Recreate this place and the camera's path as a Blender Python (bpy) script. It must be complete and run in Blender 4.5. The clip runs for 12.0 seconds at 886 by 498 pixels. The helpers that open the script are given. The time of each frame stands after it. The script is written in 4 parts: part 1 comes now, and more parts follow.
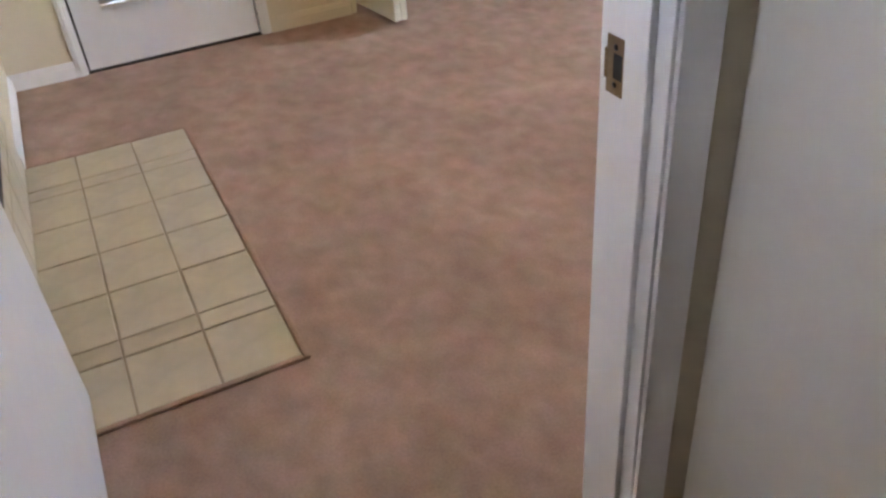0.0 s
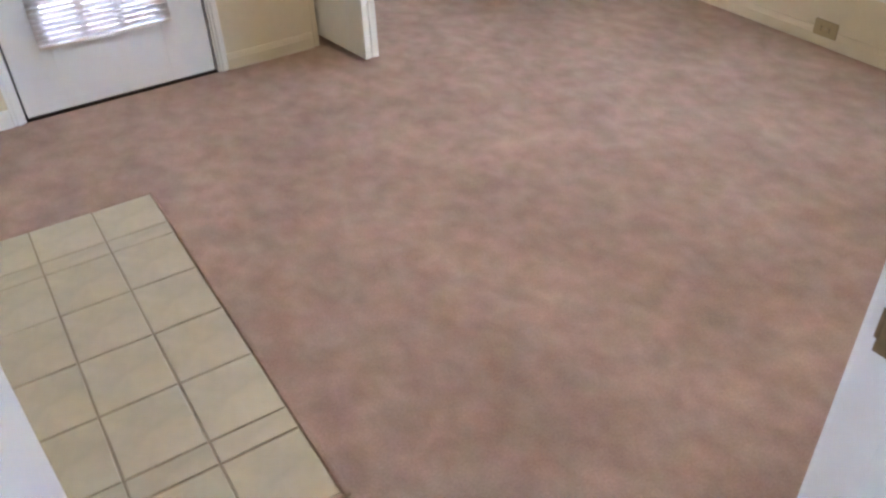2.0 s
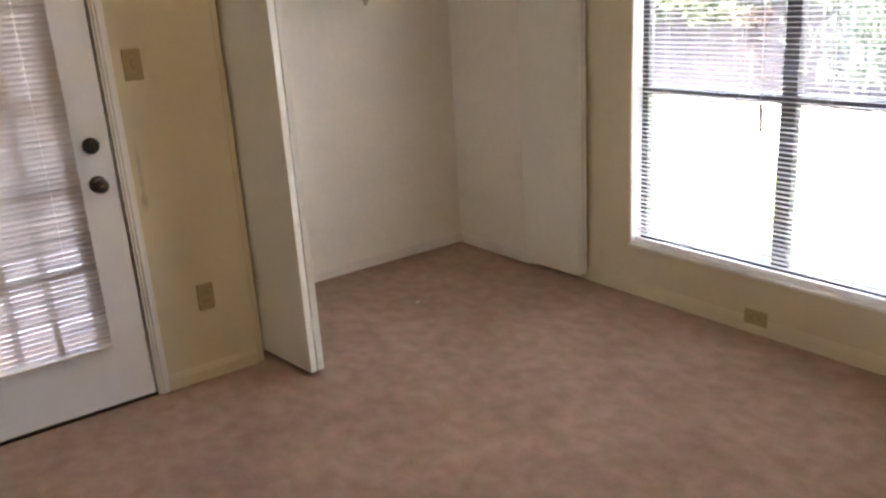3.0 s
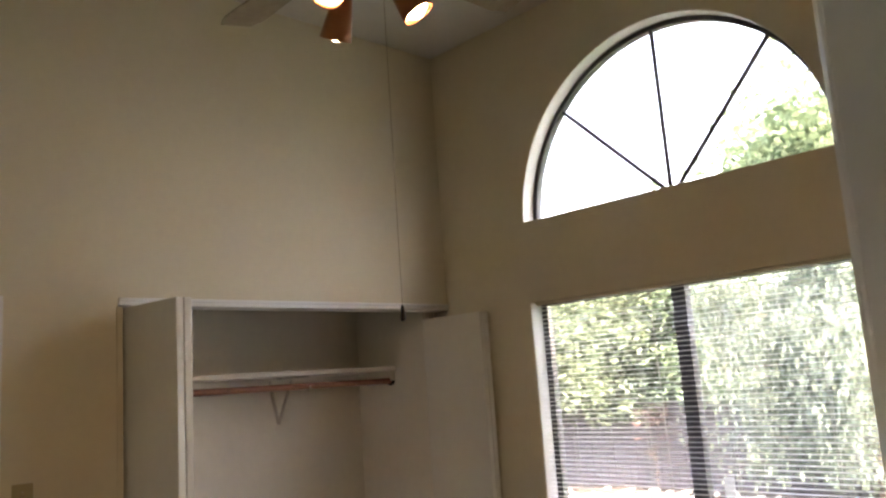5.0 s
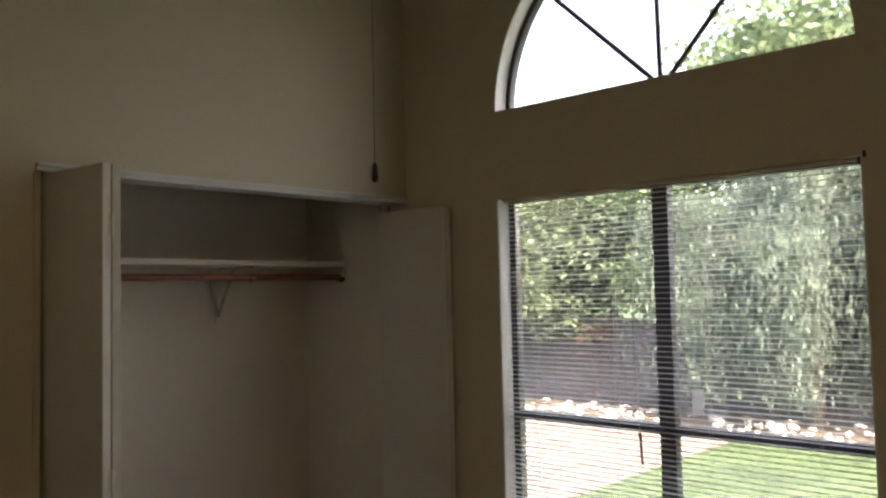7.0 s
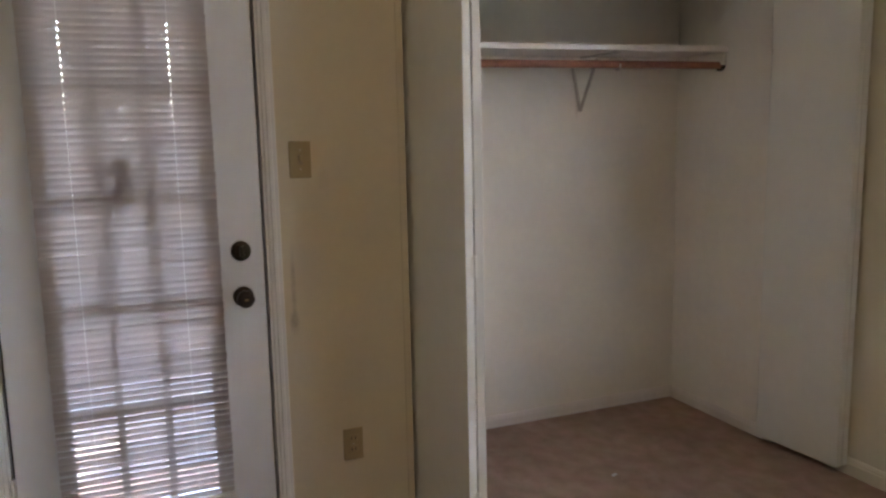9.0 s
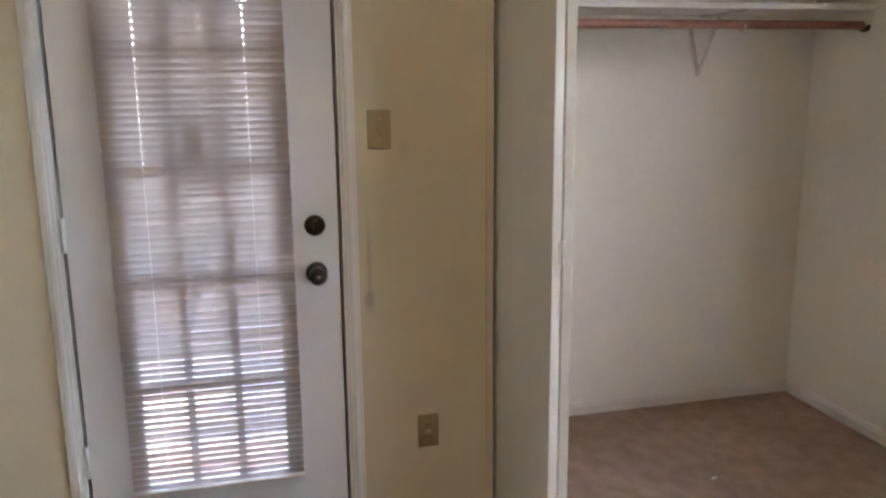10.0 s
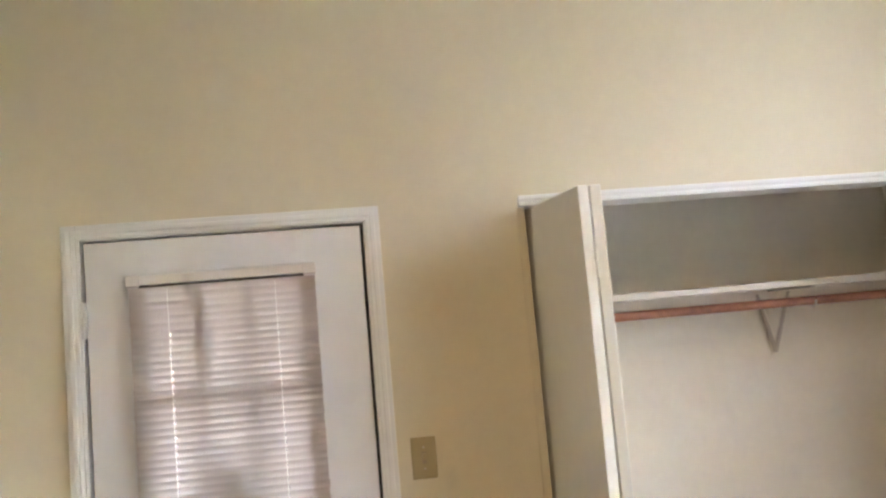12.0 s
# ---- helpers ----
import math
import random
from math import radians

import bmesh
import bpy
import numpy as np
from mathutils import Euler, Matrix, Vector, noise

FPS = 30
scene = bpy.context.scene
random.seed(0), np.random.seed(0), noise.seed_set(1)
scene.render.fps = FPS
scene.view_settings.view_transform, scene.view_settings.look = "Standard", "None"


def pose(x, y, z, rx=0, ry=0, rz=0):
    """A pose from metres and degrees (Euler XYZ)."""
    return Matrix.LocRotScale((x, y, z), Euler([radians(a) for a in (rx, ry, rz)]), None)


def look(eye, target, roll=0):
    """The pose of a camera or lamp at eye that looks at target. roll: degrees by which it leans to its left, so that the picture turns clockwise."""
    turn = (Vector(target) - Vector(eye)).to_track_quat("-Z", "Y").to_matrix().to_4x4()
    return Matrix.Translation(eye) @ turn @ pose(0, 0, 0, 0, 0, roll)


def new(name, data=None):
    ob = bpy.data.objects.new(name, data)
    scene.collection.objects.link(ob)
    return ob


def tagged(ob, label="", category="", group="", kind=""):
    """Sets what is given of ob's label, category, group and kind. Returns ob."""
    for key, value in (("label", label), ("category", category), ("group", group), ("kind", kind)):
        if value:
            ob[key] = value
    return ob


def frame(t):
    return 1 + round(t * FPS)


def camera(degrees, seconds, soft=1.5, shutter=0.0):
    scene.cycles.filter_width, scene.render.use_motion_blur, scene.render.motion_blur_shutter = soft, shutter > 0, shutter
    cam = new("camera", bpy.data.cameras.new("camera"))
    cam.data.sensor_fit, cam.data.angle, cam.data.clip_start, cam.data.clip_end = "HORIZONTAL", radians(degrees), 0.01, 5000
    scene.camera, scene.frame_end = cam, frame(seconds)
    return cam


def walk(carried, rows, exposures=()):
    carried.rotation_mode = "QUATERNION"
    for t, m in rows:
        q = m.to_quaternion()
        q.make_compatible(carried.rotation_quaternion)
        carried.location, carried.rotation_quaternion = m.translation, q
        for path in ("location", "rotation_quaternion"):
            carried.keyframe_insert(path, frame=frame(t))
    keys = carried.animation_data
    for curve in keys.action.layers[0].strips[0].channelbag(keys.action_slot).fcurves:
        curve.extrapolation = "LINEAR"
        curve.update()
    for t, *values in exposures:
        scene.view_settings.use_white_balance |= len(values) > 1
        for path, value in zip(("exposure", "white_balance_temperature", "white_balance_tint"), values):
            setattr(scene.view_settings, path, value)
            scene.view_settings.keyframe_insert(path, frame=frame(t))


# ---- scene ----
cam = camera(57.3, 12.0, soft=2.5)
PATH = [
    (0, (-1.256, -3.778, 1.33), (-0.611, -2.276, 0.177), -5.1),
    (0.5, (-1.238, -3.56, 1.356), (-0.627, -2.052, 0.192), -4.7),
    (1, (-1.269, -3.401, 1.338), (-0.61, -1.927, 0.157), -4.8),
    (1.5, (-1.288, -3.34, 1.362), (-0.584, -1.917, 0.146), -5.0),
    (2, (-1.362, -3.335, 1.483), (-0.54, -1.965, 0.28), -2.3),
    (2.5, (-1.326, -3.323, 1.511), (-0.379, -1.872, 0.512), -3.7),
    (3, (-1.278, -3.272, 1.563), (-0.168, -1.722, 0.958), -3.6),
    (3.2, (-1.277, -3.266, 1.58), (-0.11, -1.697, 1.162), -3.4),
    (3.5, (-1.306, -3.294, 1.62), (-0.072, -1.726, 1.486), -3.2),
    (3.7, (-1.332, -3.317, 1.642), (-0.069, -1.766, 1.675), -3.5),
    (5.3, (-1.26, -3.218, 1.678), (0.12, -1.812, 2.021), -3.7),
    (5.5, (-1.254, -3.197, 1.678), (0.142, -1.81, 2.035), -3.4),
    (6, (-1.212, -3.126, 1.675), (0.226, -1.781, 2.026), -2.7),
    (6.5, (-1.138, -3.075, 1.664), (0.334, -1.745, 1.918), -2.2),
    (7, (-1.098, -2.963, 1.615), (0.365, -1.603, 1.722), -1.3),
    (7.5, (-1.105, -2.836, 1.579), (0.225, -1.343, 1.528), -0.8),
    (9.5, (-0.847, -2.539, 1.464), (-0.249, -0.666, 1.098), -1.1),
    (10, (-0.767, -2.445, 1.511), (-0.287, -0.547, 1.102), -0.6),
    (10.5, (-0.647, -2.388, 1.591), (-0.28, -0.45, 1.255), -0.9),
    (11, (-0.574, -2.369, 1.66), (-0.279, -0.394, 1.547), -2.7),
    (11.5, (-0.564, -2.368, 1.71), (-0.282, -0.389, 1.774), -3.5),
    (12, (-0.559, -2.365, 1.735), (-0.291, -0.392, 1.924), -5.0),
]
EXPOSURES = [(0.0, 6.76, 6900, 18), (1.0, 6.51, 6950, 21), (1.5, 6.8, 6400, 17), (2.0, 7.1, 6250, 15), (2.8, 6.55, 7000, 18), (3.0, 6.25, 7600, 20), (3.2, 6.15, 7700, 21), (3.7, 5.85, 7700, 20), (5.3, 5.35, 8250, 21), (6.0, 5.0, 8200, 24), (6.5, 4.65, 7950, 23), (7.0, 4.25, 8250, 15), (7.7, 4.08, 8350, 14), (9.3, 5.97, 6750, 18), (10.5, 6.22, 6850, 18), (11.0, 6.47, 7050, 15), (11.5, 6.77, 7450, 15), (12.0, 6.75, 7300, 16)]
walk(cam, [(t, look(eye, target, roll)) for t, eye, target, roll in PATH], EXPOSURES)

# ---------------------------------------------------------------- light
SUN_EL, SUN_AZ = radians(53), radians(206)
world = bpy.data.worlds.new("sky")
scene.world = world
world.use_nodes = True
wn = world.node_tree
wn.nodes.clear()
sky = wn.nodes.new("ShaderNodeTexSky")
sky.sky_type = "NISHITA"
sky.sun_disc = False
sky.air_density, sky.dust_density = 1.0, 5.5
sky.sun_elevation, sky.sun_rotation = SUN_EL, SUN_AZ
bg = wn.nodes.new("ShaderNodeBackground")
bg.inputs["Strength"].default_value = 0.15
wo = wn.nodes.new("ShaderNodeOutputWorld")
wn.links.new(sky.outputs[0], bg.inputs["Color"])
wn.links.new(bg.outputs[0], wo.inputs["Surface"])
sun = new("sun", bpy.data.lights.new("sun", "SUN"))
sun.data.energy, sun.data.angle, sun.data.color = 1.2, radians(0.6), (1.0, 0.94, 0.86)
to_sun = Vector((math.sin(SUN_AZ) * math.cos(SUN_EL), math.cos(SUN_AZ) * math.cos(SUN_EL), math.sin(SUN_EL)))
sun.matrix_world = look(to_sun * 30, (0, 0, 0))


# ---------------------------------------------------------------- materials
def mat(name, base, rough=0.6, metal=0.0, var=0.08, big=1.5, fine=40.0, bump=0.1, bump_scale=200.0, dist=0.002, spec=0.5, tint=None, rand=0.0, trans=0.0, mode="Object", lo=0.45, hi=1.0, stretch=None):
    """Paint, wood, cloth and so on: a base colour with broad and fine unevenness, and a fine relief."""
    m = bpy.data.materials.new(name)
    m.use_nodes = True
    nt = m.node_tree
    b = nt.nodes["Principled BSDF"]
    b.inputs["Roughness"].default_value = rough
    b.inputs["Metallic"].default_value = metal
    b.inputs["Specular IOR Level"].default_value = spec
    tc = nt.nodes.new("ShaderNodeTexCoord")
    n1 = nt.nodes.new("ShaderNodeTexNoise")
    n1.inputs["Scale"].default_value = big
    n1.inputs["Detail"].default_value = 5
    n2 = nt.nodes.new("ShaderNodeTexNoise")
    n2.inputs["Scale"].default_value = fine
    n2.inputs["Detail"].default_value = 6
    for n in (n1, n2):
        nt.links.new(tc.outputs[mode], n.inputs["Vector"])
    if stretch:
        mp = nt.nodes.new("ShaderNodeMapping")
        mp.inputs["Scale"].default_value = stretch
        nt.links.new(tc.outputs[mode], mp.inputs["Vector"])
        nt.links.new(mp.outputs["Vector"], n1.inputs["Vector"])
        n1.inputs["Detail"].default_value = 3
    add = nt.nodes.new("ShaderNodeMath")
    add.operation = "MULTIPLY_ADD"
    add.inputs[1].default_value = 0.45
    nt.links.new(n2.outputs["Fac"], add.inputs[0])
    nt.links.new(n1.outputs["Fac"], add.inputs[2])
    last = add
    if rand:
        oi = nt.nodes.new("ShaderNodeObjectInfo")
        ra = nt.nodes.new("ShaderNodeMath")
        ra.operation = "MULTIPLY_ADD"
        ra.inputs[1].default_value = rand
        nt.links.new(oi.outputs["Random"], ra.inputs[0])
        nt.links.new(add.outputs[0], ra.inputs[2])
        last = ra
    ramp = nt.nodes.new("ShaderNodeMapRange")
    ramp.inputs["From Min"].default_value = lo
    ramp.inputs["From Max"].default_value = hi + rand
    nt.links.new(last.outputs[0], ramp.inputs["Value"])
    mix = nt.nodes.new("ShaderNodeMix")
    mix.data_type = "RGBA"
    dark = tint if tint else tuple(c * (1 - 2 * var) for c in base)
    mix.inputs["A"].default_value = (*dark, 1)
    mix.inputs["B"].default_value = (*(min(1, c * (1 + var)) for c in base), 1)
    nt.links.new(ramp.outputs["Result"], mix.inputs["Factor"])
    nt.links.new(mix.outputs["Result"], b.inputs["Base Color"])
    if bump:
        n3 = nt.nodes.new("ShaderNodeTexNoise")
        n3.inputs["Scale"].default_value = bump_scale
        n3.inputs["Detail"].default_value = 3
        nt.links.new(tc.outputs[mode], n3.inputs["Vector"])
        bp = nt.nodes.new("ShaderNodeBump")
        bp.inputs["Strength"].default_value = bump
        bp.inputs["Distance"].default_value = dist
        nt.links.new(n3.outputs["Fac"], bp.inputs["Height"])
        nt.links.new(bp.outputs["Normal"], b.inputs["Normal"])
    if trans:
        out = nt.nodes["Material Output"]
        tr = nt.nodes.new("ShaderNodeBsdfTranslucent")
        nt.links.new(mix.outputs["Result"], tr.inputs["Color"])
        ms = nt.nodes.new("ShaderNodeMixShader")
        ms.inputs["Fac"].default_value = trans
        nt.links.new(b.outputs[0], ms.inputs[1])
        nt.links.new(tr.outputs[0], ms.inputs[2])
        nt.links.new(ms.outputs[0], out.inputs["Surface"])
    return m


def carpet_mat():
    """Cut-pile carpet: brushed patches that lean pink or tan, lighter and darker tufts, and a fine pile."""
    m = bpy.data.materials.new("mauve_brown_carpet")
    m.use_nodes = True
    nt = m.node_tree
    b = nt.nodes["Principled BSDF"]
    b.inputs["Roughness"].default_value = 0.98
    b.inputs["Specular IOR Level"].default_value = 0.05
    tc = nt.nodes.new("ShaderNodeTexCoord")

    def noise(scale, detail, distortion, stretch, lo, hi):
        mp = nt.nodes.new("ShaderNodeMapping")
        mp.inputs["Scale"].default_value = stretch
        mp.inputs["Rotation"].default_value = (0, 0, 0.3)
        nt.links.new(tc.outputs["Object"], mp.inputs["Vector"])
        n = nt.nodes.new("ShaderNodeTexNoise")
        n.inputs["Scale"].default_value, n.inputs["Detail"].default_value, n.inputs["Distortion"].default_value = scale, detail, distortion
        nt.links.new(mp.outputs["Vector"], n.inputs["Vector"])
        r = nt.nodes.new("ShaderNodeMapRange")
        r.inputs["From Min"].default_value, r.inputs["From Max"].default_value = lo, hi
        nt.links.new(n.outputs["Fac"], r.inputs["Value"])
        return r.outputs["Result"]

    def mix(factor, a, c, blend="MIX"):
        x = nt.nodes.new("ShaderNodeMix")
        x.data_type, x.blend_type = "RGBA", blend
        nt.links.new(factor, x.inputs["Factor"])
        for key, v in (("A", a), ("B", c)):
            if isinstance(v, tuple):
                x.inputs[key].default_value = (*v, 1)
            else:
                nt.links.new(v, x.inputs[key])
        return x.outputs["Result"]

    hue = mix(noise(10, 3.0, 0.0, (1.0, 0.8, 1.0), 0.35, 0.65), (0.440, 0.294, 0.238), (0.412, 0.308, 0.238))
    tuft = mix(noise(14, 4.0, 0.2, (1.0, 0.8, 1.0), 0.34, 0.66), (0.88, 0.875, 0.87), (1.08, 1.08, 1.08))
    one = nt.nodes.new("ShaderNodeValue")
    one.outputs[0].default_value = 1.0
    worn = mix(noise(2.2, 3.0, 0.3, (1.0, 1.0, 1.0), 0.35, 0.65), (0.90, 0.89, 0.885), (1.07, 1.07, 1.07))
    pile = mix(noise(160, 2.0, 0.0, (1.0, 1.0, 1.0), 0.3, 0.7), (0.90, 0.90, 0.90), (1.08, 1.08, 1.08))
    colour = hue
    for layer in (tuft, worn, pile):
        colour = mix(one.outputs[0], colour, layer, "MULTIPLY")
    nt.links.new(colour, b.inputs["Base Color"])
    n3 = nt.nodes.new("ShaderNodeTexNoise")
    n3.inputs["Scale"].default_value, n3.inputs["Detail"].default_value = 420, 3
    nt.links.new(tc.outputs["Object"], n3.inputs["Vector"])
    bp = nt.nodes.new("ShaderNodeBump")
    bp.inputs["Strength"].default_value, bp.inputs["Distance"].default_value = 0.9, 0.006
    nt.links.new(n3.outputs["Fac"], bp.inputs["Height"])
    nt.links.new(bp.outputs["Normal"], b.inputs["Normal"])
    return m


def scuffed_shaded(base, name, marks):
    """A copy of a paint with rubbed grey-brown scuffs and painted shade: (x, z, half width, half height, strength) on a
    wall across y.
    """
    m = base.copy()
    m.name = name
    nt = m.node_tree
    b = nt.nodes["Principled BSDF"]
    colour = b.inputs["Base Color"].links[0].from_socket
    tc = nt.nodes.new("ShaderNodeTexCoord")
    grain = nt.nodes.new("ShaderNodeTexNoise")
    grain.inputs["Scale"].default_value = 45
    nt.links.new(tc.outputs["Object"], grain.inputs["Vector"])
    for x, z, w, h, k in marks:
        mp = nt.nodes.new("ShaderNodeMapping")
        mp.vector_type = "POINT"
        mp.inputs["Scale"].default_value = (1 / w, 0.0, 1 / h)
        mp.inputs["Location"].default_value = (-x / w, 0.0, -z / h)
        nt.links.new(tc.outputs["Object"], mp.inputs["Vector"])
        ln = nt.nodes.new("ShaderNodeVectorMath")
        ln.operation = "LENGTH"
        nt.links.new(mp.outputs["Vector"], ln.inputs[0])
        mr = nt.nodes.new("ShaderNodeMapRange")
        mr.interpolation_type = "SMOOTHSTEP"
        mr.inputs["From Min"].default_value, mr.inputs["From Max"].default_value = 1.0, 0.2
        mr.inputs["To Max"].default_value = k * 2
        nt.links.new(ln.outputs["Value"], mr.inputs["Value"])
        mu = nt.nodes.new("ShaderNodeMath")
        mu.operation = "MULTIPLY"
        nt.links.new(mr.outputs["Result"], mu.inputs[0])
        nt.links.new(grain.outputs["Fac"], mu.inputs[1])
        mx = nt.nodes.new("ShaderNodeMix")
        mx.data_type = "RGBA"
        nt.links.new(mu.outputs[0], mx.inputs["Factor"])
        nt.links.new(colour, mx.inputs["A"])
        mx.inputs["B"].default_value = (0.33, 0.29, 0.24, 1)
        colour = mx.outputs["Result"]
    nt.links.new(colour, b.inputs["Base Color"])
    return m


def glow(name, color, strength):
    m = bpy.data.materials.new(name)
    m.use_nodes = True
    b = m.node_tree.nodes["Principled BSDF"]
    b.inputs["Base Color"].default_value = (*color, 1)
    b.inputs["Emission Color"].default_value = (*color, 1)
    b.inputs["Emission Strength"].default_value = strength
    return m


def glass_mat():
    m = bpy.data.materials.new("window_glass")
    m.use_nodes = True
    b = m.node_tree.nodes["Principled BSDF"]
    b.inputs["Base Color"].default_value = (0.97, 0.99, 0.98, 1)
    b.inputs["Roughness"].default_value = 0.0
    b.inputs["IOR"].default_value = 1.45
    b.inputs["Transmission Weight"].default_value = 1.0
    return m


WALL = mat("cream_wall_paint", (0.62, 0.56, 0.425), rough=0.75, var=0.035, big=1.2, fine=25, bump=0.25, bump_scale=90, dist=0.0015, spec=0.3)
# First mark paints the shadow gap beside the casing; the other two are scuffs.
WALL_N = scuffed_shaded(WALL, "scuffed_shaded_cream_wall_paint", ((-0.386, 0.95, 0.012, 0.18, 0.45), (-0.388, 0.83, 0.022, 0.055, 0.6), (-0.27, 1.30, 0.03, 0.05, 0.12)))
CLOSET = mat("off_white_closet_paint", (0.77, 0.725, 0.645), rough=0.75, var=0.04, big=1.5, fine=25, bump=0.25, bump_scale=90, dist=0.0015, spec=0.3)
HALLPAINT = mat("off_white_hall_paint", (0.60, 0.575, 0.51), rough=0.75, var=0.035, big=1.2, fine=25, bump=0.25, bump_scale=90, dist=0.0015, spec=0.3)
CEIL = mat("white_textured_ceiling_paint", (0.62, 0.60, 0.565), rough=0.85, var=0.04, big=2, fine=60, bump=0.5, bump_scale=70, dist=0.004, spec=0.2)
TRIM = mat("white_semi_gloss_trim_paint", (0.70, 0.70, 0.69), rough=0.38, var=0.03, big=2, fine=30, bump=0.06, bump_scale=60, dist=0.001)
CREAM = mat("cream_trim_paint", (0.63, 0.57, 0.44), rough=0.45, var=0.03, big=2, fine=30, bump=0.06, bump_scale=60, dist=0.001)
DOOR = mat("white_door_paint", (0.66, 0.66, 0.665), rough=0.42, var=0.03, big=1.5, fine=20, bump=0.08, bump_scale=70, dist=0.001)
BIFOLD = mat("white_flush_panel_paint", (0.68, 0.66, 0.60), rough=0.45, var=0.035, big=1.5, fine=20, bump=0.08, bump_scale=60, dist=0.001)
CARPET = carpet_mat()
TILE = mat("glazed_beige_tile", (0.49, 0.435, 0.315), rough=0.35, var=0.10, big=6, fine=30, bump=0.12, bump_scale=25, dist=0.002, rand=0.12)
GROUT = mat("taupe_grout", (0.33, 0.27, 0.19), rough=0.95, var=0.15, big=8, fine=80, bump=0.5, bump_scale=300)
BRONZE = mat("dark_bronze_aluminium", (0.045, 0.045, 0.055), rough=0.45, metal=0.4, var=0.1, bump=0.05)
SLAT = mat("white_blind_slat", (0.80, 0.80, 0.81), rough=0.5, var=0.03, bump=0, trans=0.15)
RAIL = mat("ivory_blind_rail", (0.66, 0.62, 0.59), rough=0.5, var=0.04, bump=0)
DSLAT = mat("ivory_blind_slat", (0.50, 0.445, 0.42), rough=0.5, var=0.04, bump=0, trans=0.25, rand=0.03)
CORD = mat("white_cord", (0.7, 0.7, 0.66), rough=0.9, bump=0)
DARKMETAL = mat("dark_aged_bronze", (0.05, 0.042, 0.035), rough=0.35, metal=0.9, var=0.2, fine=80, bump=0.05)
PLATE = mat("almond_plastic", (0.36, 0.29, 0.16), rough=0.4, var=0.03, bump=0)
SLOT = mat("dark_slot", (0.05, 0.045, 0.04), rough=0.8, bump=0)
WOODROD = mat("brown_stained_wood", (0.28, 0.11, 0.06), rough=0.45, var=0.25, big=4, fine=60, bump=0.1, bump_scale=120)
STEEL = mat("painted_steel", (0.50, 0.45, 0.39), rough=0.5, metal=0.0, var=0.08, bump=0.05)
BRASS = mat("worn_brass", (0.26, 0.18, 0.10), rough=0.35, metal=0.9, var=0.2, fine=90, bump=0.05)
COPPER = mat("copper_brown_metal", (0.32, 0.13, 0.06), rough=0.35, metal=0.7, var=0.15, bump=0.03)
BLADE = mat("brown_fan_blade", (0.30, 0.25, 0.16), rough=0.5, var=0.2, big=3, fine=40, bump=0.05)
BULB = glow("lit_bulb", (1.0, 0.76, 0.48), 6.5)
# Firebox metal; its black also paints the shade inside the strike's latch hole.
SOOT_AND_HOLE = mat("sooty_metal_and_hole_black", (0.02, 0.02, 0.02), rough=0.7, var=0.3, bump=0.2, bump_scale=80)
SHELF = mat("worn_white_shelf_paint", (0.70, 0.645, 0.60), rough=0.5, var=0.06, big=4, fine=40, bump=0.08, bump_scale=60, dist=0.001)
GLASS = glass_mat()
LABEL = mat("white_paper_label", (0.62, 0.62, 0.62), rough=0.7, bump=0, trans=0.5)
GRASS = mat("sunlit_lawn", (0.042, 0.066, 0.037), rough=0.95, var=0.35, big=1.0, fine=30, bump=1.0, bump_scale=60, dist=0.04, spec=0.1, tint=(0.027, 0.044, 0.025))
PATIO = mat("pale_concrete", (0.086, 0.072, 0.070), rough=0.9, var=0.12, big=1.2, fine=25, bump=0.3, bump_scale=80)
PORCH = mat("pinkish_stucco", (0.22, 0.18, 0.168), rough=0.9, var=0.1, big=1.5, fine=30, bump=0.4, bump_scale=60)
MULCH = mat("dark_bark_mulch", (0.075, 0.06, 0.052), rough=0.95, var=0.4, big=6, fine=50, bump=0.9, bump_scale=70, dist=0.02)
STONE = mat("pale_river_stone", (0.40, 0.37, 0.35), rough=0.85, var=0.2, big=5, fine=30, bump=0.3, bump_scale=60)
DECK = mat("brown_stained_concrete", (0.10, 0.088, 0.086), rough=0.9, var=0.15, big=1.2, fine=25, bump=0.3, bump_scale=80)
FENCE = mat("weathered_fence_wood", (0.045, 0.043, 0.051), rough=0.9, var=0.25, big=3, fine=30, bump=0.4, bump_scale=60, rand=0.25)
BARK = mat("grey_bark", (0.08, 0.065, 0.055), rough=0.95, var=0.3, big=6, fine=50, bump=0.8, bump_scale=40, dist=0.02)
LEAF_A = mat("green_leaf", (0.088, 0.12, 0.078), spec=0.15, rough=0.8, var=0.45, big=1.6, fine=9, bump=0, trans=0.4)
LEAF_B = mat("pale_willow_leaf", (0.116, 0.154, 0.132), spec=0.1, rough=0.9, var=0.2, big=1.4, fine=8, bump=0, trans=0.55)
LEAF_R = mat("reddish_leaf", (0.14, 0.09, 0.085), rough=0.6, var=0.3, big=1.2, fine=8, bump=0, trans=0.4)
LEAF_C = mat("yellow_green_leaf", (0.098, 0.145, 0.088), spec=0.15, rough=0.8, var=0.35, big=1.2, fine=8, bump=0, trans=0.35)
ROOF = mat("grey_roofing", (0.12, 0.11, 0.10), rough=0.95, var=0.2, bump=0.5, bump_scale=60)


